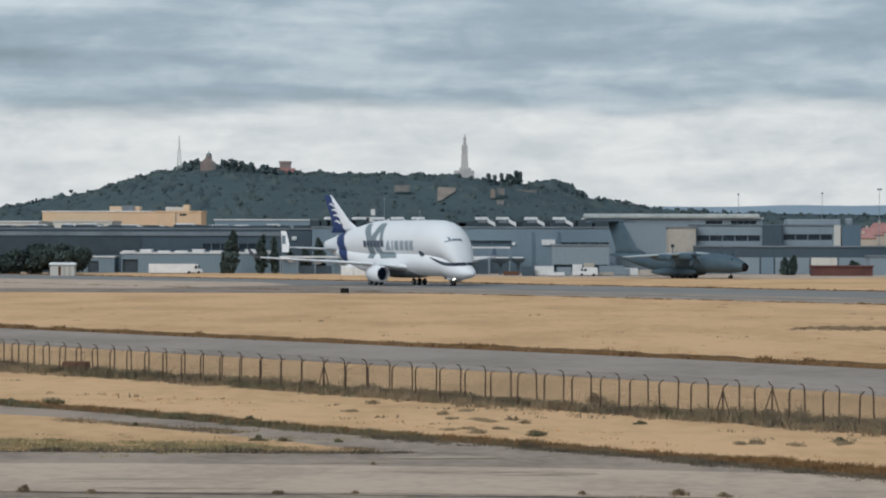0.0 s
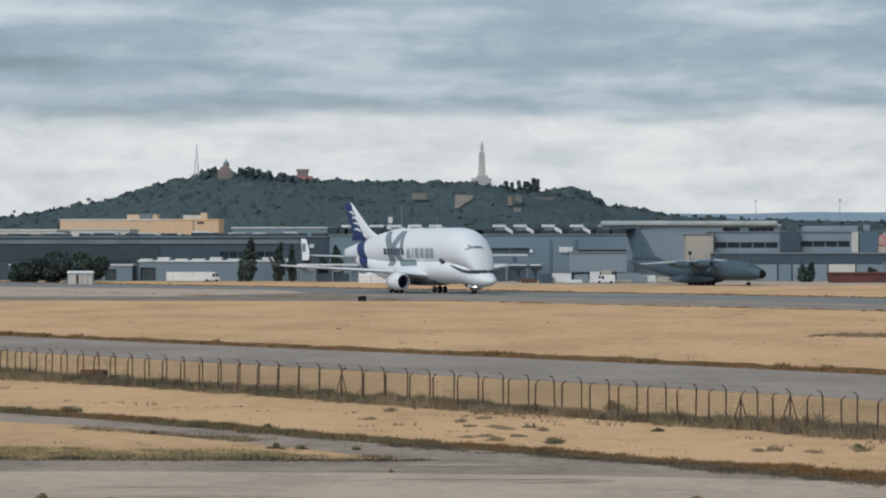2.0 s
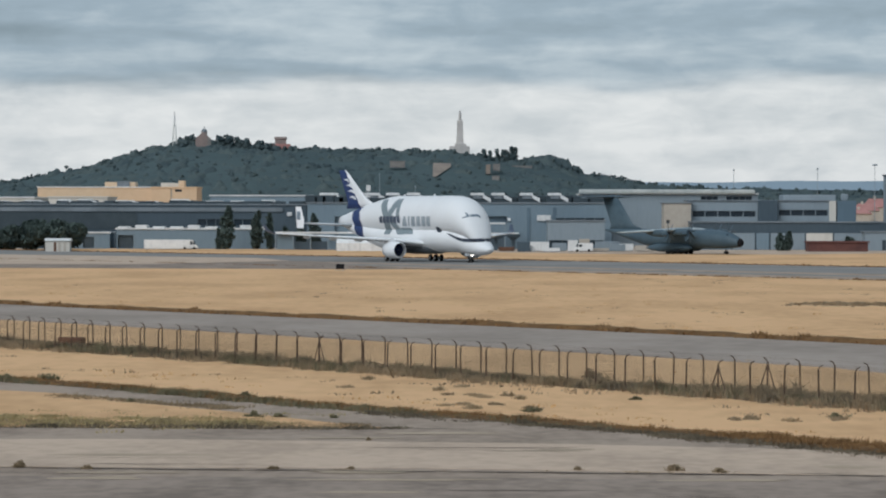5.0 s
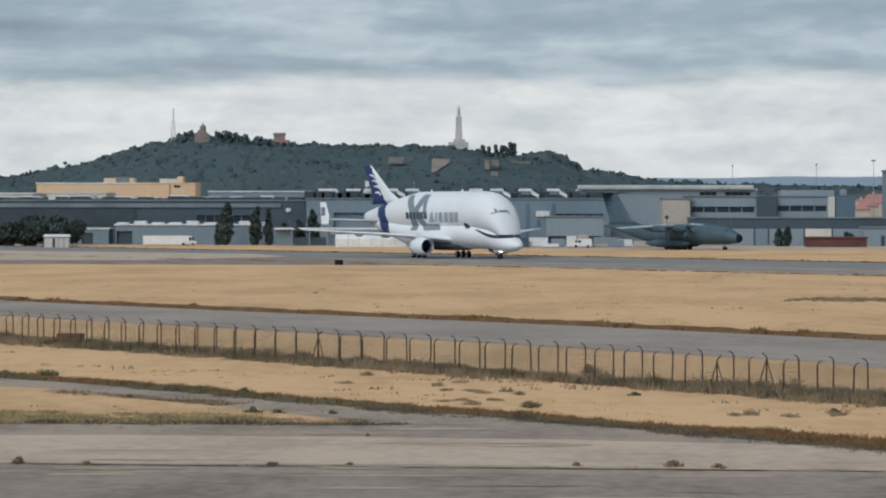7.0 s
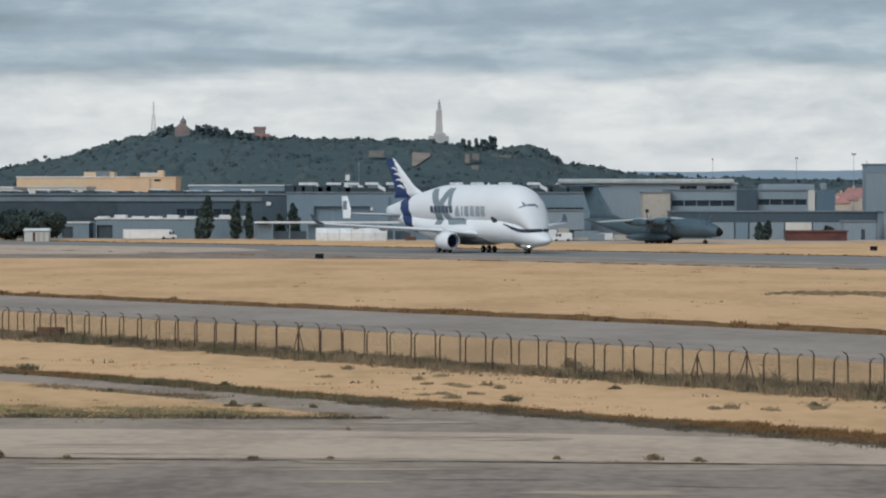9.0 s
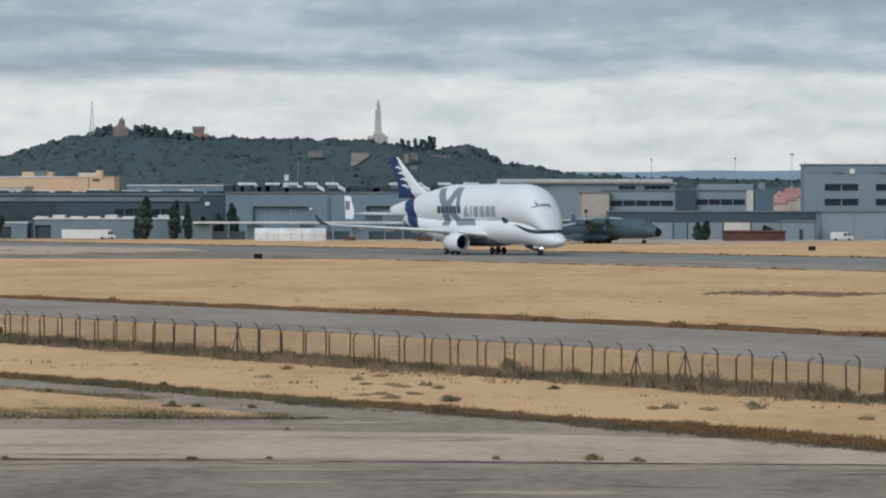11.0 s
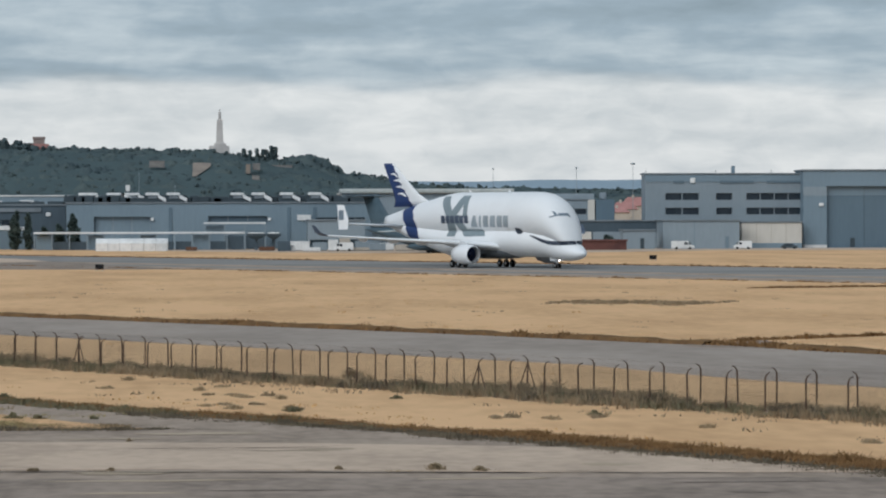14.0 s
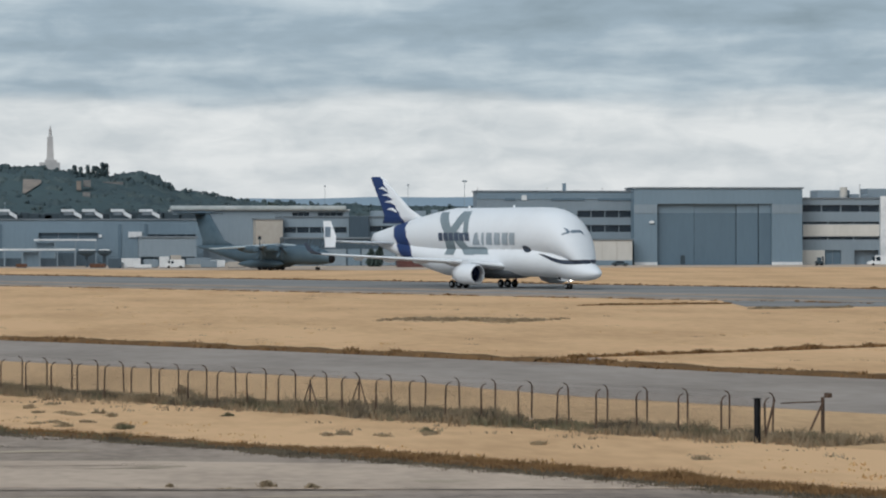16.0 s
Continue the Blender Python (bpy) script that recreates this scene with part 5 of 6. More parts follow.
def container(x, y, w, h, material, label):
    t = thing("container", pose(x, y, 0.04), label, "container", "ground equipment on the apron")
    part("body", boxed(-w / 2, w / 2, 0, 2.4, 0.12, h, 0.05), material, t)
    for k in range(int(w / 0.8)):
        a = -w / 2 + 0.4 + k * 0.8
        part("rib", boxed(a, a + 0.12, -0.05, 0, 0.2, h - 0.1), material, t)
    part("skid", boxed(-w / 2 + 0.1, w / 2 - 0.1, 0.1, 2.3, 0, 0.12), "vehicle_dark", t)


rng = random.Random(21)
for a, w, h, m in ((16.1, 3.4, 2.6, "metal_dark"), (20.47, 5.4, 2.5, "roofwhite"), (25.93, 3.8, 2.2, "metal_pale"), (29.4, 2.6, 3.0, "roofwhite"), (32.27, 2.8, 3.4, "beige"), (38.92, 6.5, 2.6, "metal_pale"),
                   (43.97, 4.2, 2.0, "roofwhite"), (48.76, 5.2, 1.6, "beige"), (54.06, 4.0, 2.2, "metal_wall"), (17.7, 3.0, 1.6, "roofwhite"), (23.35, 4.5, 1.0, "roofwhite"), (36.51, 5.0, 0.9, "beige"), (41.4, 4.4, 1.9, "metal_pale")):
    container(a, 890 + rng.uniform(0, 25), w, h, m, {"roofwhite": "white ribbed equipment container on the apron", "metal_pale": "pale grey equipment container on the apron", "beige": "beige equipment crate on the apron", "metal_dark": "dark equipment container on the apron", "metal_wall": "grey equipment container on the apron"}[m])


def van(x, y, turn, label="white panel van on the apron", w=5.2, h=2.3):
    t = thing("van", pose(x, y, 0.04, 0, 0, turn), label, "van")
    bm = bmesh.new()
    prof = [(-w / 2, 0.35), (w / 2, 0.35), (w / 2, 1.0), (w * 0.36, 1.25), (w * 0.2, h), (-w / 2 + 0.15, h), (-w / 2, h - 0.3)]
    loft(bm, [[(a, b, c) for a, c in prof] for b in (-0.95, 0.95)])
    part("body", bm, "roofwhite", t)
    part("windscreen", boxed(w * 0.24, w * 0.33, -0.98, 0.98, 1.3, h - 0.35), "glass", t)
    part("side_window", boxed(w * 0.05, w * 0.2, -0.98, 0.98, 1.3, h - 0.35), "glass", t)
    for a in (-w * 0.3, w * 0.3):
        for b in (-0.9, 0.9):
            part("wheel", tube(bmesh.new(), (a, b - 0.1, 0.36), (a, b + 0.1, 0.36), 0.36, seg=14), "tyre", t)


van(142.11, 915, 170, w=5.0)
van(125.54, 915, 0, w=6.2)
van(31.7, 890, 180)
van(232.3, 930, 175, "white service truck beside the annex", 8.0, 2.8)
van(-76.84, 945, 0, "white truck cab by the workshop", 4.5, 2.6)
container(-83.16, 945, 13.0, 2.7, "roofwhite", "long white trailer parked by the workshop")
container(11.69, 905, 4.2, 1.1, "rust", "low rusty red equipment trolley on the apron")
container(-8.64, 915, 3.0, 1.0, "rust", "low rusty red equipment trolley on the apron")
t = thing("parked_car", pose(156.16, 922, 0.04), "dark saloon car parked by the store", "car")
bm = bmesh.new()
prof = [(-2.2, 0.3), (2.2, 0.3), (2.2, 0.75), (1.3, 0.95), (0.7, 1.45), (-1.2, 1.45), (-1.9, 0.95), (-2.2, 0.85)]
loft(bm, [[(a, b, c) for a, c in prof] for b in (-0.85, 0.85)])
part("body", bm, "vehicle_dark", t)
part("side_window", boxed(-1.2, 0.8, -0.87, 0.87, 1.0, 1.35), "glass", t)
for a in (-1.35, 1.35):
    for b in (-0.8, 0.8):
        part("wheel", tube(bmesh.new(), (a, b - 0.1, 0.32), (a, b + 0.1, 0.32), 0.32, seg=14), "tyre", t)
t = thing("forklift", pose(214.39, 930, 0.04), "small dark forklift by the annex", "forklift")
part("body", boxed(-1.1, 0.9, -0.7, 0.7, 0.3, 1.3, 0.1), "vehicle_dark", t)
part("mast", boxed(0.9, 1.15, -0.5, 0.5, 0.1, 2.6), "vehicle_dark", t)
part("cage", boxed(-0.6, 0.5, -0.6, 0.6, 1.3, 2.3, 0.1), "metal_dark", t)
for a in (-0.7, 0.6):
    part("wheel", tube(bmesh.new(), (a, -0.75, 0.35), (a, 0.75, 0.35), 0.35, seg=14), "tyre", t)
hall("brick_shed", "low maroon brick shed on the grass edge", 92.85, 108.86, 905, 8, 2.4, "brick", [], roof="brick", category="shed")


def lamp_mast(x, y, top, head, label):
    t = thing("light_mast", pose(x, y, 0), label, "light mast", "masts on the skyline")
    part("pole", tube(bmesh.new(), (0, 0, 0), (0, 0, top), 0.16, 0.08, seg=8), "metal_pale", t)
    part("head", boxed(-head, head, -0.4, 0.4, top - 0.3, top + 0.4, 0.1), "metal_pale", t)


for a, y, z, hd in ((104.41, 1300, 27.38, 0.3), (136.78, 1300, 27.82, 0.4), (158.87, 1300, 29.35, 0.9), (-31.04, 1250, 24.93, 0.2), (-17.81, 1250, 20.32, 0.2)):
    lamp_mast(a, y, z, hd, "thin grey lighting mast behind the hangars")
t = thing("sign_panel", pose(-31.01, 1100, 0), "small white sign on a tall pole", "sign")
part("pole", tube(bmesh.new(), (0, 0, 0), (0, 0, 17.71), 0.15, seg=8), "steel", t)
part("panel", boxed(-0.7, 0.7, -0.1, 0.1, 17.71, 19.56, 0.05), "roofwhite", t)


def runway_marker(x, y):
    t = thing("runway_marker", pose(x, y, 0, 0, 0, -20), "small black marker board beside the runway", "marker board", "boards along the runway")
    part("board", boxed(-0.75, 0.75, -0.12, 0.12, 0.25, 1.15, 0.04), "black", t)
    for a in (-0.5, 0.5):
        part("leg", boxed(a - 0.05, a + 0.05, -0.05, 0.05, 0, 0.3), "steel", t)
    part("base", boxed(-0.9, 0.9, -0.35, 0.35, 0, 0.06), "concrete", t)


runway_marker(-21.26, 581.31)
runway_marker(88.72, 691.92)
# ---------------------------------------------------------------- fence
def fence_post(m, label):
    t = thing("fence_post", m, label, "fence post", "perimeter fence posts")
    part("upright", boxed(-0.035, 0.035, -0.035, 0.035, -0.1, 1.72, 0.01), "post", t)
    bm = bmesh.new()
    tube(bm, (0, 0, 1.68), (0.10, 0, 1.86), 0.035, seg=6)
    tube(bm, (0.09, 0, 1.85), (0.31, 0, 1.95), 0.033, 0.026, seg=6)
    part("cranked_arm", bm, "post", t)
    part("foot", boxed(-0.12, 0.12, -0.12, 0.12, -0.1, 0.08, 0.02), "concrete", t)
    return t


def braced_post(m):
    t = thing("braced_fence_post", m, "rusty fence post with two slanting braces", "fence post", "braced fence posts")
    part("upright", boxed(-0.035, 0.035, -0.035, 0.035, -0.1, 1.72, 0.01), "post", t)
    for s in (-1, 1):
        part("brace", tube(bmesh.new(), (0, 0, 1.6), (0, s * 0.75, 0.0), 0.035, seg=6), "post", t)
    part("cranked_arm", tube(bmesh.new(), (0, 0, 1.7), (0.3, 0, 1.95), 0.033, seg=6), "post", t)


TURN_TO_FIELD = math.degrees(math.atan2(CROSS.y, CROSS.x))
# off, the last post's place, its step and how the step shrinks along the fence, lean, posts, the braced one
ROWS = ((110.5, -104.64, 2.770, 0.00300, 0, 58, 12), (114.5, -107.98, 2.790, 0.00275, 180, 55, 11))


def post_places(last, step, shrink, count):
    places = [last]
    while len(places) < count:
        places.append(places[-1] - step - shrink * (places[-1] + 105))
    return places


POST = None
for off, last, step, shrink, lean, count, braced in ROWS:
    for k, a in enumerate(post_places(last, step, shrink, count)):
        x, y = grid(off, a)
        m = pose(x, y, 0, (k * 37 % 11 - 5) * 0.3, (k * 53 % 7 - 3) * 0.3, TURN_TO_FIELD + lean)
        if k == braced:
            braced_post(m)
        elif POST is None:
            POST = fence_post(m, "rusty steel fence post with cranked top")
        else:
            copy_thing(POST, m)
braced_post(pose(-9.01, 210.89, 0, 0, 0, TURN_TO_FIELD))
for row, (off, last, step, shrink, lean, count, braced) in enumerate(ROWS):
    first = post_places(last, step, shrink, count)[-1]
    w = thing("fence_wires", pose(0, 0, 0), "thin rusty strands strung between the fence posts", "wire", "perimeter fence wires")
    s = -1 if row else 1
    for dz, d in ((1.97, 0.34), (1.88, 0.14), (1.5, 0), (1.0, 0), (0.5, 0)):
        pa, pb = grid(off + s * d, first), grid(off + s * d, last)
        part("strand", tube(bmesh.new(), (*pa, dz), (*pb, dz), 0.003, seg=4), "post", w)


def wire_netting(row, off, a0, a1):
    """Diamond netting, two families of thin slanting wires."""
    verts, faces, h, wide = [], [], 1.68, 0.0022
    for s in (-1, 1):
        for i in range(int((a1 - a0) / 0.09)):
            a = a0 + i * 0.09
            for o, z in ((0, 0.02), (s * h, 0.02 + h)):
                if not a0 <= a + o <= a1:
                    o, z = (0, 0.021)
                x, y = grid(off + s * 0.004, a + o)
                p, q = ALONG.x * wide, ALONG.y * wide
                verts += [(x - p, y - q, z), (x + p, y + q, z)]
            n = len(verts)
            faces.append((n - 4, n - 3, n - 1, n - 2))
    stuff("wire_netting", verts, faces, "post", "rusty diamond wire netting along the fence posts", "netting")


for row, (off, last, step, shrink, lean, count, braced) in enumerate(ROWS):
    wire_netting(row, off, post_places(last, step, shrink, count)[-1], last)

# the end of the fence
t = thing("gate_post", pose(31.21, 147.65, 0, 0, 0, TURN_TO_FIELD), "thick black gate post at the fence end", "gate post")
part("upright", boxed(-0.11, 0.11, -0.11, 0.11, -0.1, 1.95, 0.02), "black", t)
part("cap", boxed(-0.13, 0.13, -0.13, 0.13, 1.95, 2.0, 0.01), "black", t)
t = thing("corner_post", pose(34.29, 148.08, 0, 0, 0, TURN_TO_FIELD), "rusty corner post with slanting brace", "fence post")
part("upright", boxed(-0.06, 0.06, -0.06, 0.06, -0.1, 2.0, 0.01), "post", t)
part("brace", tube(bmesh.new(), (0, 0, 1.75), (-0.55, 0.56, 0.0), 0.05, seg=6), "post", t)
part("lamp_head", boxed(0.02, 0.3, -0.32, -0.04, 1.98, 2.2, 0.05), "post", t)
part("rail", tube(bmesh.new(), (0, 0, 1.8), (-1.3, 1.36, 1.72), 0.03, seg=6), "post", t)
t = thing("slanting_stay", pose(31.68, 148.41, 0, 0, 0, TURN_TO_FIELD), "slanting rusty stay beside the gate post", "fence stay")
part("bar", tube(bmesh.new(), (0, 0, 0), (0.33, -0.34, 1.9), 0.05, seg=6), "post", t)
part("foot", boxed(-0.15, 0.15, -0.15, 0.15, -0.05, 0.08), "concrete", t)
t = thing("rusty_tank", pose(-28.18, 242.10, 0, 0, 0, -20), "rusty brown sheet metal box lying by the fence", "metal box")
part("body", boxed(-0.95, 0.95, -0.4, 0.4, 0.08, 0.62, 0.06), "rust", t)
for a in (-0.7, 0.7):
    part("runner", boxed(a - 0.08, a + 0.08, -0.42, 0.42, 0, 0.1), "post", t)
part("lid", boxed(-0.9, 0.9, -0.36, 0.36, 0.62, 0.66, 0.01), "rust", t)


# ---------------------------------------------------------------- dry grass, weeds and wear
def blades(rng, centres, h0, h1, width, per=7, spread=0.22):
    verts, faces = [], []
    for x, y in centres:
        hh = rng.uniform(h0, h1) * (0.45 + 1.3 * abs(noise.noise((x * 0.55, y * 0.25, 3.0))) + 0.5 * noise.noise((x * 0.13, y * 0.06, 8.0)) + 0.2)
        for _ in range(per):
            a = rng.uniform(0, 2 * math.pi)
            dx, dy = rng.normal(0, spread, 2)
            lx, ly = rng.normal(0, 0.38, 2) * hh
            h = hh * rng.uniform(0.5, 1.1)
            wx, wy = width * math.cos(a), width * math.sin(a)
            n = len(verts)
            verts += [(x + dx - wx, y + dy - wy, 0), (x + dx + wx, y + dy + wy, 0), (x + dx + wx * 0.7 + lx * 0.5, y + dy + wy * 0.7 + ly * 0.5, h * 0.6), (x + dx + lx, y + dy + ly, h), (x + dx - wx * 0.7 + lx * 0.5, y + dy - wy * 0.7 + ly * 0.5, h * 0.6)]
            faces.append((n, n + 1, n + 2, n + 3, n + 4))
    return verts, faces


def grass_band(name, label, material, seed, count, a0, a1, off, half, h0, h1, width=0.06, per=7, keep=None, line=None):
    """Clumps along a line; patchy by noise, so that the edge is ragged."""
    rng = np.random.default_rng(seed)
    cs = []
    while len(cs) < count:
        a, o = rng.uniform(a0, a1), rng.normal(0, half)
        if keep is not None and noise.noise((a * 0.11 + seed * 3.3, o * 0.35, seed)) < keep and rng.uniform() > 0.12:
            continue
        wob = 0.7 * noise.noise((a * 0.05, seed * 1.7, 0))
        if line is None:
            cs.append(grid((off(a) if callable(off) else off) + o + wob * (0.3 if callable(off) else 1.0), a))
        else:
            (ax, ay), (bx, by) = line
            s = (a - a0) / (a1 - a0)
            cs.append((ax + (bx - ax) * s + o * 0.6, ay + (by - ay) * s + o))
    v, f = blades(rng, cs, h0, h1, width, per)
    return stuff(name, v, f, material, label, "grass")


grass_band("field_edge_grass", "tall brown grass along the field edge", "brown_grass", 1, 6500, -460, -60, lambda a: ROAD_FAR(a) + 1.5, 0.6, 0.16, 0.42, 0.10, 6)
def bank(name, label, line, off0, off1, a0, a1, h):
    """A low uneven bank of matted grass."""
    bm = bmesh.new()
    n, rows = int((a1 - a0) / 1.5), []
    for i in range(n + 1):
        a = a0 + (a1 - a0) * i / n
        w0, w1 = 0.5 * noise.noise((a * 0.2, off0, 1)), 0.5 * noise.noise((a * 0.2, off1, 2))
        k = h * (0.75 + 0.5 * noise.noise((a * 0.4, off0, 3)))
        pts = [(off0 + w0, 0.0), (off0 + w0 + 0.35, k), ((off0 + off1) / 2, k * 1.15), (off1 + w1 - 0.35, k), (off1 + w1, 0.0)]
        rows.append([bm.verts.new((*grid(line(a) + o, a), z)) for o, z in pts])
    for r0, r1 in zip(rows, rows[1:]):
        for j in range(4):
            bm.faces.new((r0[j], r0[j + 1], r1[j + 1], r1[j]))
    return structure(part(name, bm, "bank_brown"), label, "bank")


bank("field_edge_bank", "low bank of matted brown grass at the field edge", ROAD_FAR, 0.3, 2.7, -470, -179, 0.36)
bank("field_edge_bank", "low bank of matted brown grass at the field edge", ROAD_FAR, 0.3, 2.7, -170.5, -50, 0.36)
bank("verge_bank", "low bank of matted brown grass along the verge", VERGE, 0.2, 1.8, -260, -50, 0.16)
grass_band("fence_weeds", "grey withered weeds under the fence", "grey_weed", 2, 5200, -262, -100, 111.4, 1.3, 0.14, 0.6, 0.026, 13, -0.05)
grass_band("fence_green_weeds", "dull green weeds under the fence", "green_weed", 3, 1700, -262, -100, 110.9, 0.9, 0.13, 0.55, 0.028, 13, 0.05)
grass_band("fence_dark_weeds", "dense dark weeds at the fence", "dark_weed", 13, 1300, -262, -104, 111.2, 1.0, 0.14, 0.6, 0.03, 13, 0.12)
grass_band("verge_brown_grass", "brown grass verge along the old taxiway", "brown_grass", 4, 4200, -250, -60, lambda a: VERGE(a) + 1.2, 0.5, 0.1, 0.28, 0.03, 12)
grass_band("verge_tall_grass", "thick orange-brown grass along the verge", "brown_grass", 24, 2200, -112, -70, lambda a: VERGE(a) + 1.5, 0.6, 0.15, 0.36, 0.03, 12)
grass_band("verge_green_grass", "dark green weeds along the old taxiway", "green_weed", 5, 2300, -250, -118, lambda a: VERGE(a) + 0.5, 0.45, 0.1, 0.3, 0.03, 11, 0.0)
grass_band("verge_dark_weeds", "dark withered verge near the fence end", "dark_weed", 15, 2800, -135, -60, lambda a: VERGE(a) - 0.3, 0.6, 0.06, 0.2, 0.03, 11, -0.2)
grass_band("runway_edge_grass", "low brown grass along the runway", "brown_grass", 6, 2600, -900, -200, 420.5, 0.8, 0.10, 0.3, 0.3, 5)
grass_band("runway_near_grass", "low tufts on the runway shoulder", "brown_grass", 7, 700, -700, -250, 332.5, 0.7, 0.08, 0.22, 0.2, 5, 0.1)
grass_band("track_side_grass", "brown grass beside a dirt track", "brown_grass", 8, 900, 0, 1, 0, 0.45, 0.12, 0.36, 0.10, 6, line=((38.0, 249.2), (83.0, 281.5)))
grass_band("field_line_grass", "thin dark line of weeds across the field", "brown_grass", 9, 420, 0, 1, 0, 0.5, 0.12, 0.3, 0.2, 6, line=((67.57, 428.28), (88.28, 435.57)))
grass_band("field_line_weeds", "thin dark line of weeds across the field", "grey_weed", 19, 400, 0, 1, 0, 0.8, 0.12, 0.35, 0.25, 6, line=((85.15, 406.21), (98.23, 410.54)))
grass_band("green_patch", "flattened olive green patch in the field", "grey_weed", 10, 620, 0, 1, 0, 3.0, 0.06, 0.18, 0.2, 5, line=((37.0, 365.0), (51.5, 354.5)))
grass_band("island_weeds", "olive weeds along the grass island", "olive_weed", 11, 1300, 0, 1, 0, 0.8, 0.06, 0.22, 0.04, 7, line=((-22.52, 150.98), (-7.78, 150.64)))
grass_band("island_edge_grass", "withered weeds along the grass island", "grey_weed", 21, 1500, 0, 1, 0, 1.0, 0.05, 0.2, 0.04, 7, line=((-22.71, 152.22), (-4.70, 149.53)))
grass_band("island_far_weeds", "olive weeds on the grass island", "grey_weed", 12, 700, 0, 1, 0, 0.5, 0.05, 0.18, 0.04, 7, line=((-21.36, 174.73), (-11.18, 163.31)))
grass_band("taxiway_joint_weeds", "sparse weeds in a pavement joint", "grey_weed", 14, 520, 0, 1, 0, 0.10, 0.02, 0.07, 0.04, 6, line=((-18.49, 125.06), (16.89, 122.55)))


grass_band("island_olive_grass", "low olive green growth on the grass island", "olive_weed", 25, 4200, 0, 1, 0, 2.4, 0.05, 0.16, 0.06, 7, -0.05, line=((-25.0, 155.5), (-8.5, 152.8)))
grass_band("island_dark_edge", "dark withered edge of the grass island", "dark_weed", 26, 1800, 0, 1, 0, 0.35, 0.04, 0.16, 0.05, 8, line=((-23.5, 149.6), (-2.5, 148.4)))


def scattered_clumps():
    """Low cushions of olive weeds, each a few tufts wide, in the golden strip."""
    rng = np.random.default_rng(31)
    for material, name, label, spots in (("patch_weed", "withered_clumps", "withered grey weed cushions in the golden strip", [(-1.23, 181.72), (-0.14, 185.38), (0.32, 177.18), (0.72, 174.98), (1.16, 174.45), (2.92, 172.89), (-0.88, 166.59), (0.46, 164.19), (-5.44, 193.51), (-6.40, 184.53), (15.07, 154.57), (21.38, 147.73)]), ("grey_weed", "olive_clumps", "olive weed cushions in the golden strip", [(0.72, 189.81), (1.82, 191.15), (-0.87, 177.13), (0.73, 176.08), (2.38, 176.14), (0.02, 168.12), (1.59, 167.67), (3.30, 164.28), (3.49, 162.86), (12.67, 155.68), (13.34, 156.06), (17.36, 155.66), (26.70, 137.18)])):
        cs = [(x + rng.normal(0, 0.14), y + rng.normal(0, 0.3)) for x, y in spots for _ in range(rng.integers(14, 30))]
        v, f = blades(rng, cs, 0.08, 0.24, 0.025, 10, 0.08)
        stuff(name, v, f, material, label, "weeds")


scattered_clumps()


def field_tufts():
    rng = np.random.default_rng(33)
    cs = []
    for _ in range(2600):
        o, a = rng.choice([rng.uniform(171, 332), rng.uniform(92, 110), rng.uniform(118, 140)], p=[0.55, 0.3, 0.15]), rng.uniform(-480, -60)
        if noise.noise((a * 0.03, o * 0.06, 5)) > 0.06:
            cs.append(grid(o, a))
    v, f = blades(rng, cs, 0.04, 0.14, 0.06, 7, 0.4)
    stuff("field_tufts", v, f, "gold_weed", "golden tufts scattered over the dry field", "grass")
    cs = []
    for _ in range(900):
        o, a = rng.choice([rng.uniform(175, 325), rng.uniform(93, 108)], p=[0.6, 0.4]), rng.uniform(-420, -80)
        if noise.noise((a * 0.05, o * 0.1, 9)) > 0.15:
            cs.append(grid(o, a))
    v, f = blades(rng, cs, 0.05, 0.2, 0.06, 9, 0.4)
    stuff("field_weeds", v, f, "grey_weed", "withered weeds scattered over the dry field", "grass")


field_tufts()


def shrub(x, y, h, w, seed, material="green_weed"):
    rng = np.random.default_rng(seed)
    t = thing("weed_bush", pose(x, y, 0), "small dark green weed bush" if material == "green_weed" else "small withered weed bush", "bush", "weed bushes on the old taxiway")
    h, w = h * 0.75, w * 0.8
    v, f = blades(rng, [(rng.normal(0, w * 0.3), rng.normal(0, w * 0.3)) for _ in range(26)], h * 0.5, h, 0.03, 8, w * 0.15)
    v2, f2 = tree_crown(rng, [((rng.normal(0, w * 0.25), rng.normal(0, w * 0.25), h * 0.45), (w * 0.3, w * 0.3, h * 0.4)) for _ in range(4)], 0.03, 300)
    raw_part("crown", v + v2, f + [tuple(i + len(v) for i in q) for q in f2], material, t)


for k, (x, y, h, w) in enumerate(((-11.24, 174.00, 0.5, 0.6), (-9.71, 156.49, 0.5, 0.7), (-8.53, 156.09, 0.36, 0.5), (-26.15, 192.70, 0.5, 0.7), (-23.73, 192.79, 0.55, 0.9), (3.28, 161.91, 0.3, 0.9), (-16.64, 168.55, 0.35, 0.4),
                                  (-5.96, 156.18, 0.25, 0.4), (8.80, 172.57, 0.25, 0.5), (17.55, 157.83, 0.3, 0.6))):
    shrub(x, y, h, w, 200 + k)
for k, (x, y, h, w) in enumerate(((7.80, 123.78, 0.42, 0.5), (9.50, 123.02, 0.3, 0.4), (4.25, 124.23, 0.2, 0.3), (-16.50, 125.11, 0.45, 0.3), (-13.88, 124.33, 0.25, 0.3), (-6.99, 124.48, 0.18, 0.4), (-3.95, 140.53, 0.2, 0.15), (7.49, 196.05, 0.9, 0.8), (15.96, 177.62, 0.9, 1.0), (-4.13, 124.54, 0.15, 0.2))):
    shrub(x, y, h, w, 300 + k, "grey_weed")


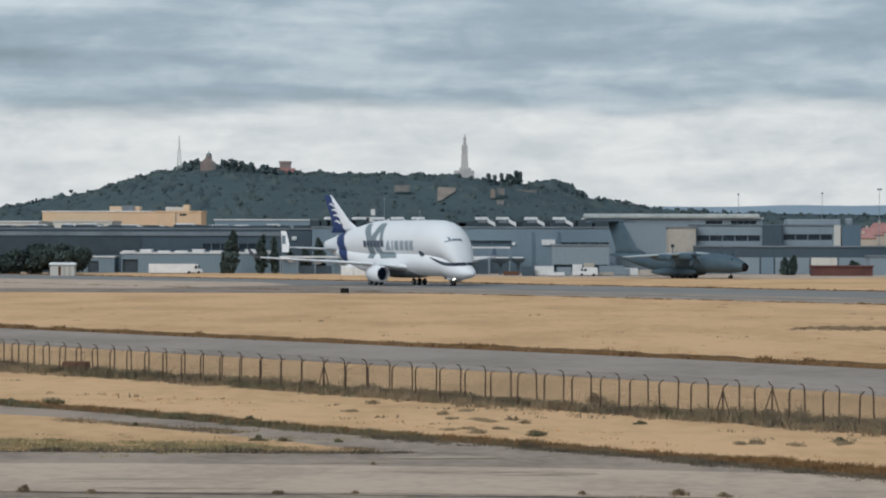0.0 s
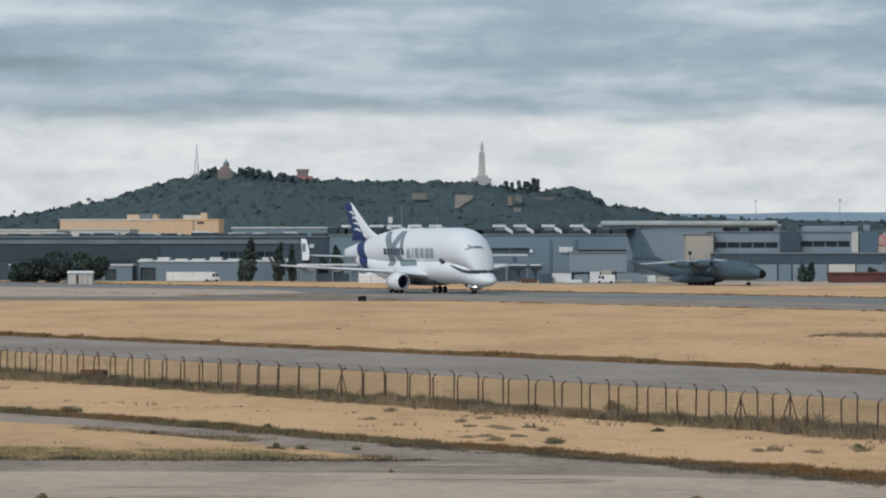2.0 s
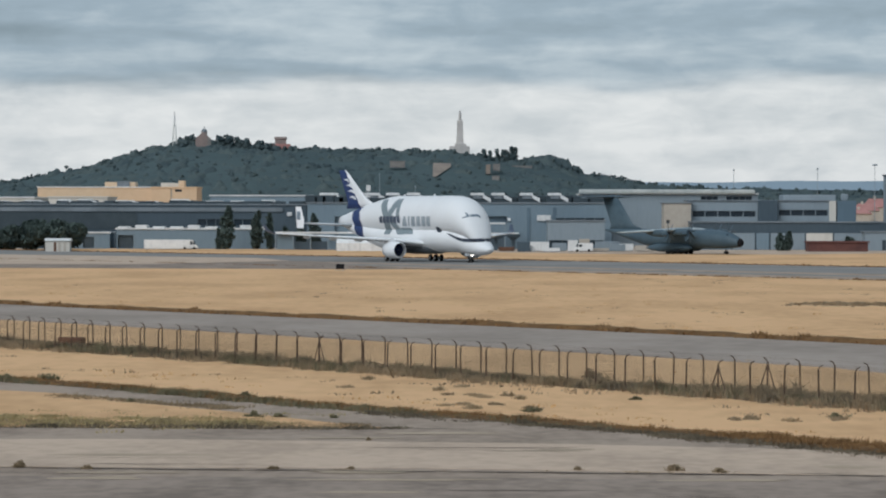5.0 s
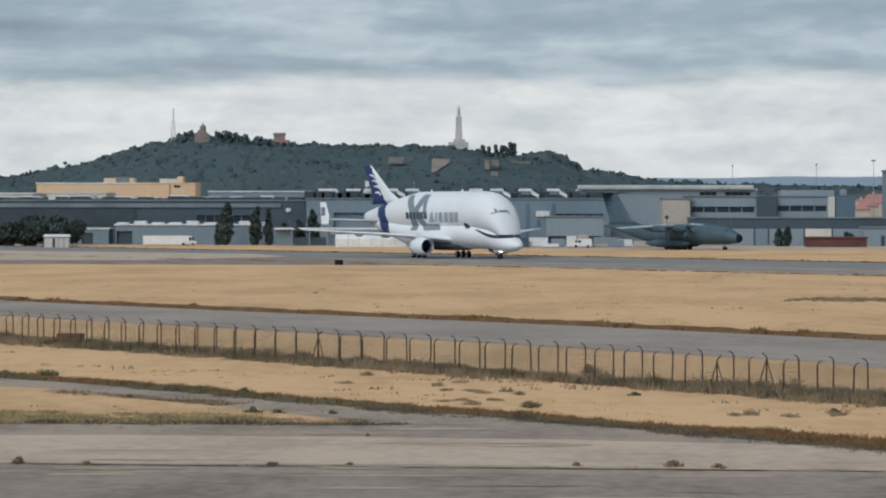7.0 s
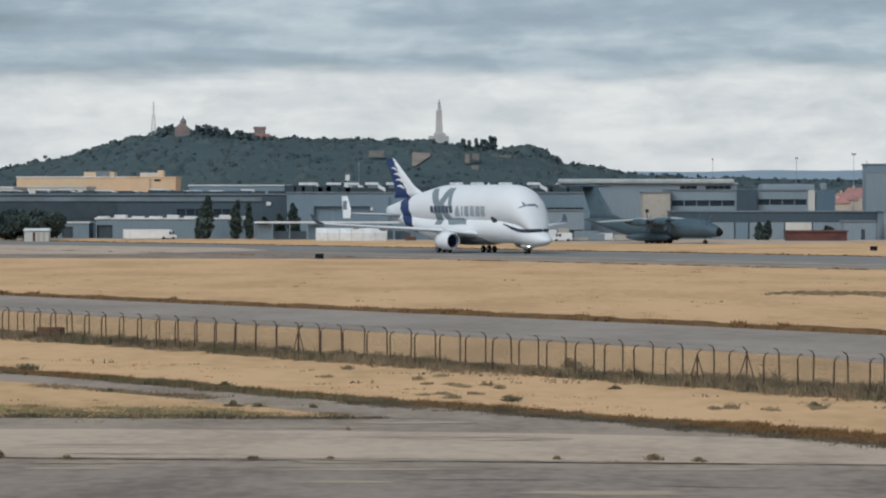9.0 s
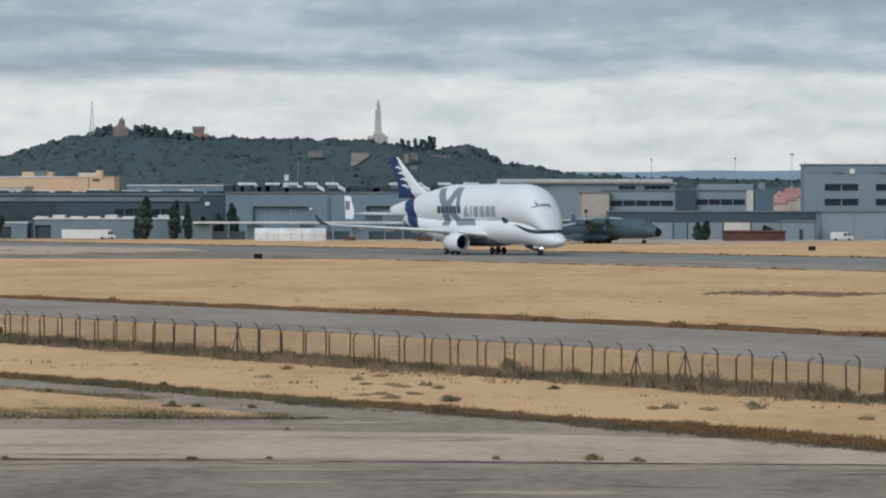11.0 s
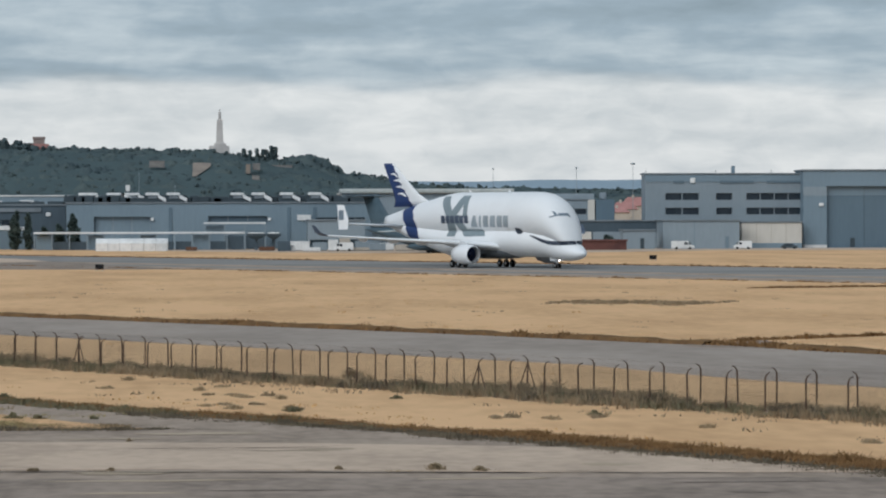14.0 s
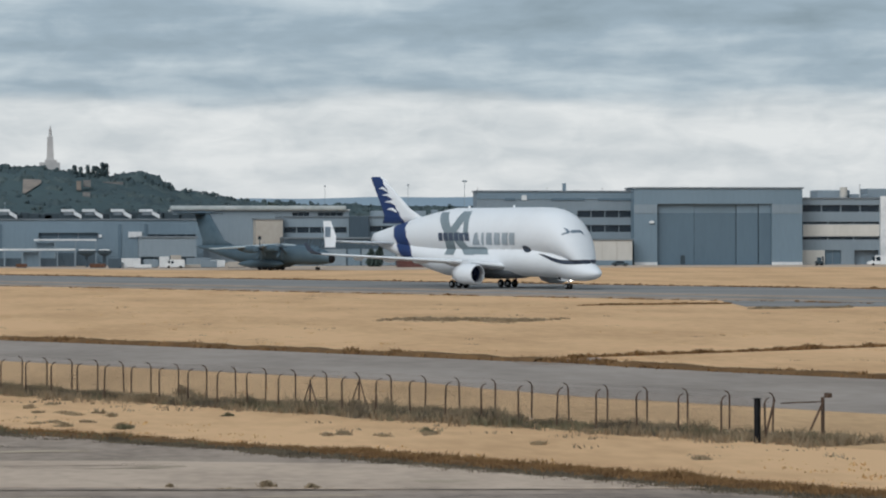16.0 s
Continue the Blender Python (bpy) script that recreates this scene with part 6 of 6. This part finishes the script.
# worn strips of the old pavement
structure(part("grass_island", prism(bmesh.new(), [(-31.5, 186.0), (-26.3, 181.3), (-21.2, 176.8), (-17.5, 170.4), (-15.8, 167.3), (-10.2, 159.3), (-6.3, 152.6), (-3.6, 148.6), (-11.5, 148.9), (-24.53, 149.2)], -0.05, 0.07), "straw"), "golden grass island between pavements", "grass")
structure(part("pale_slab_strip", prism(bmesh.new(), [(-22.66, 141.0), (-13.3, 141.0), (-1.8, 139.4), (3.2, 138.6), (7.8, 137.3), (14.6, 135.0), (24.2, 121.2), (14.04, 121.85), (-0.74, 124.90), (-20.47, 125.58)], -0.05, 0.045), "concrete"), "pale concrete strip of the old taxiway", "pavement")
structure(part("dark_patch_strip", prism(bmesh.new(), [(-19.76, 121.22), (-0.71, 120.33), (13.80, 119.75), (22.99, 118.65), (31.5, 109.5), (44, 70), (-17.01, 90.36)], -0.05, 0.04), "asphalt_dark"), "darker brown asphalt of the near taxiway", "pavement")
structure(part("runway_shoulder", prism(bmesh.new(), [grid(334, -1600), grid(334, 700), grid(347, 700), grid(347, -1600)], -0.05, 0.045), "asphalt"), "paler runway shoulder", "pavement")
structure(part("runway_lane", prism(bmesh.new(), [grid(356, -1600), grid(356, 700), grid(368, 700), grid(368, -1600)], -0.05, 0.045), "asphalt"), "paler worn lane of the runway", "pavement")
structure(part("track_stub", prism(bmesh.new(), [(90.77, 453.69), (120.18, 437.95), (113.79, 414.67), (87.03, 418.68)], -0.05, 0.05), "runway"), "dark asphalt stub beside the runway", "pavement")
structure(part("field_gateway", prism(bmesh.new(), [(33.0, 241.3), (40.5, 249.2), (39.8, 233.0), (33.0, 237.0)], -0.05, 0.05), "asphalt_dark"), "dark worn gateway between road and field", "pavement")


def pavement_cracks():
    """Dark joints and cracks in the old pavement, each a thin sunken-looking seam of tar and soil."""
    rng = np.random.default_rng(61)
    verts, faces = [], []
    (ax, ay), (bx, by) = (-18.47, 124.92), (22.58, 120.80)
    seams = [((ax, ay), (bx, by), 0.16, 0.5)]
    for _ in range(46):
        x0, y0 = rng.uniform(-30, 26), rng.uniform(112, 150)
        ln = rng.uniform(1.5, 9)
        if CROSS.dot(Vector((x0 + ln, y0))) > 86.5 or (x0 < -6 and y0 > 133):
            continue
        seams.append(((x0, y0), (x0 + ln, y0 + rng.normal(-0.4, 0.4)), rng.uniform(0.03, 0.08), 0.25))
    for (x0, y0), (x1, y1), w, wob in seams:
        n = max(6, int(math.hypot(x1 - x0, y1 - y0) / 0.8))
        base = len(verts)
        for i in range(n + 1):
            s = i / n
            x, y = x0 + (x1 - x0) * s, y0 + (y1 - y0) * s + wob * 0.5 * noise.noise((x0 + s * n * 0.3, y0, 4))
            k = w * (0.4 + rng.uniform(0, 1.0)) * (min(1, 8 * s, 8 * (1 - s)) + 0.05)
            verts += [(x, y - k, 0.052), (x, y + k, 0.052)]
        faces += [(base + 2 * i, base + 2 * i + 2, base + 2 * i + 3, base + 2 * i + 1) for i in range(n)]
    stuff("pavement_cracks", verts, faces, "crack", "dark cracks and joints in the old pavement", "crack")
    verts, faces = [], []
    for _ in range(34):
        x0, y0, rx, ry = rng.uniform(-28, 40), rng.uniform(108, 146), rng.uniform(0.8, 4.0), rng.uniform(0.3, 0.9)
        if CROSS.dot(Vector((x0 + rx, y0 + ry))) > 86.5 or (x0 < -6 and y0 > 132):
            continue
        base = len(verts)
        for i in range(14):
            a = 2 * math.pi * i / 14
            k = rng.uniform(0.6, 1.2)
            verts.append((x0 + rx * k * math.cos(a), y0 + ry * k * math.sin(a), 0.05))
        faces.append(tuple(range(base, base + 14)))
    stuff("pavement_patches", verts, faces, "patch", "pale worn patches on the old pavement", "patch")


pavement_cracks()


# ---------------------------------------------------------------- what moves
def motions():
    rolled = [(0, -594.2), (0.5, -594.1), (1, -593.9), (1.5, -593.6), (2, -593.0), (2.5, -592.4), (3, -591.5), (3.5, -590.4), (4, -589.0), (4.5, -587.4), (5, -585.5), (7.5, -570.3), (8, -566.1), (8.5, -561.6), (11, -531.0), (11.5, -523.1), (12, -514.8), (12.5, -506.0), (13, -496.6), (13.5, -486.5), (14, -476.0), (14.5, -464.7), (15, -452.7), (15.5, -440.2), (16, -426.9)]
    turn = radians(58.2)
    ahead, across = Vector((math.cos(turn), -math.sin(turn))), Vector((math.sin(turn), math.cos(turn)))
    rows = []
    for t, a in rolled:
        p = across * 361.0 + ahead * (a + 4.75 - 0.0085 * (a + 426.9))
        rows.append((t, pose(p.x, p.y, 0.03, 0, 0, -58.2)))
    walk(PLANE, rows)


motions()
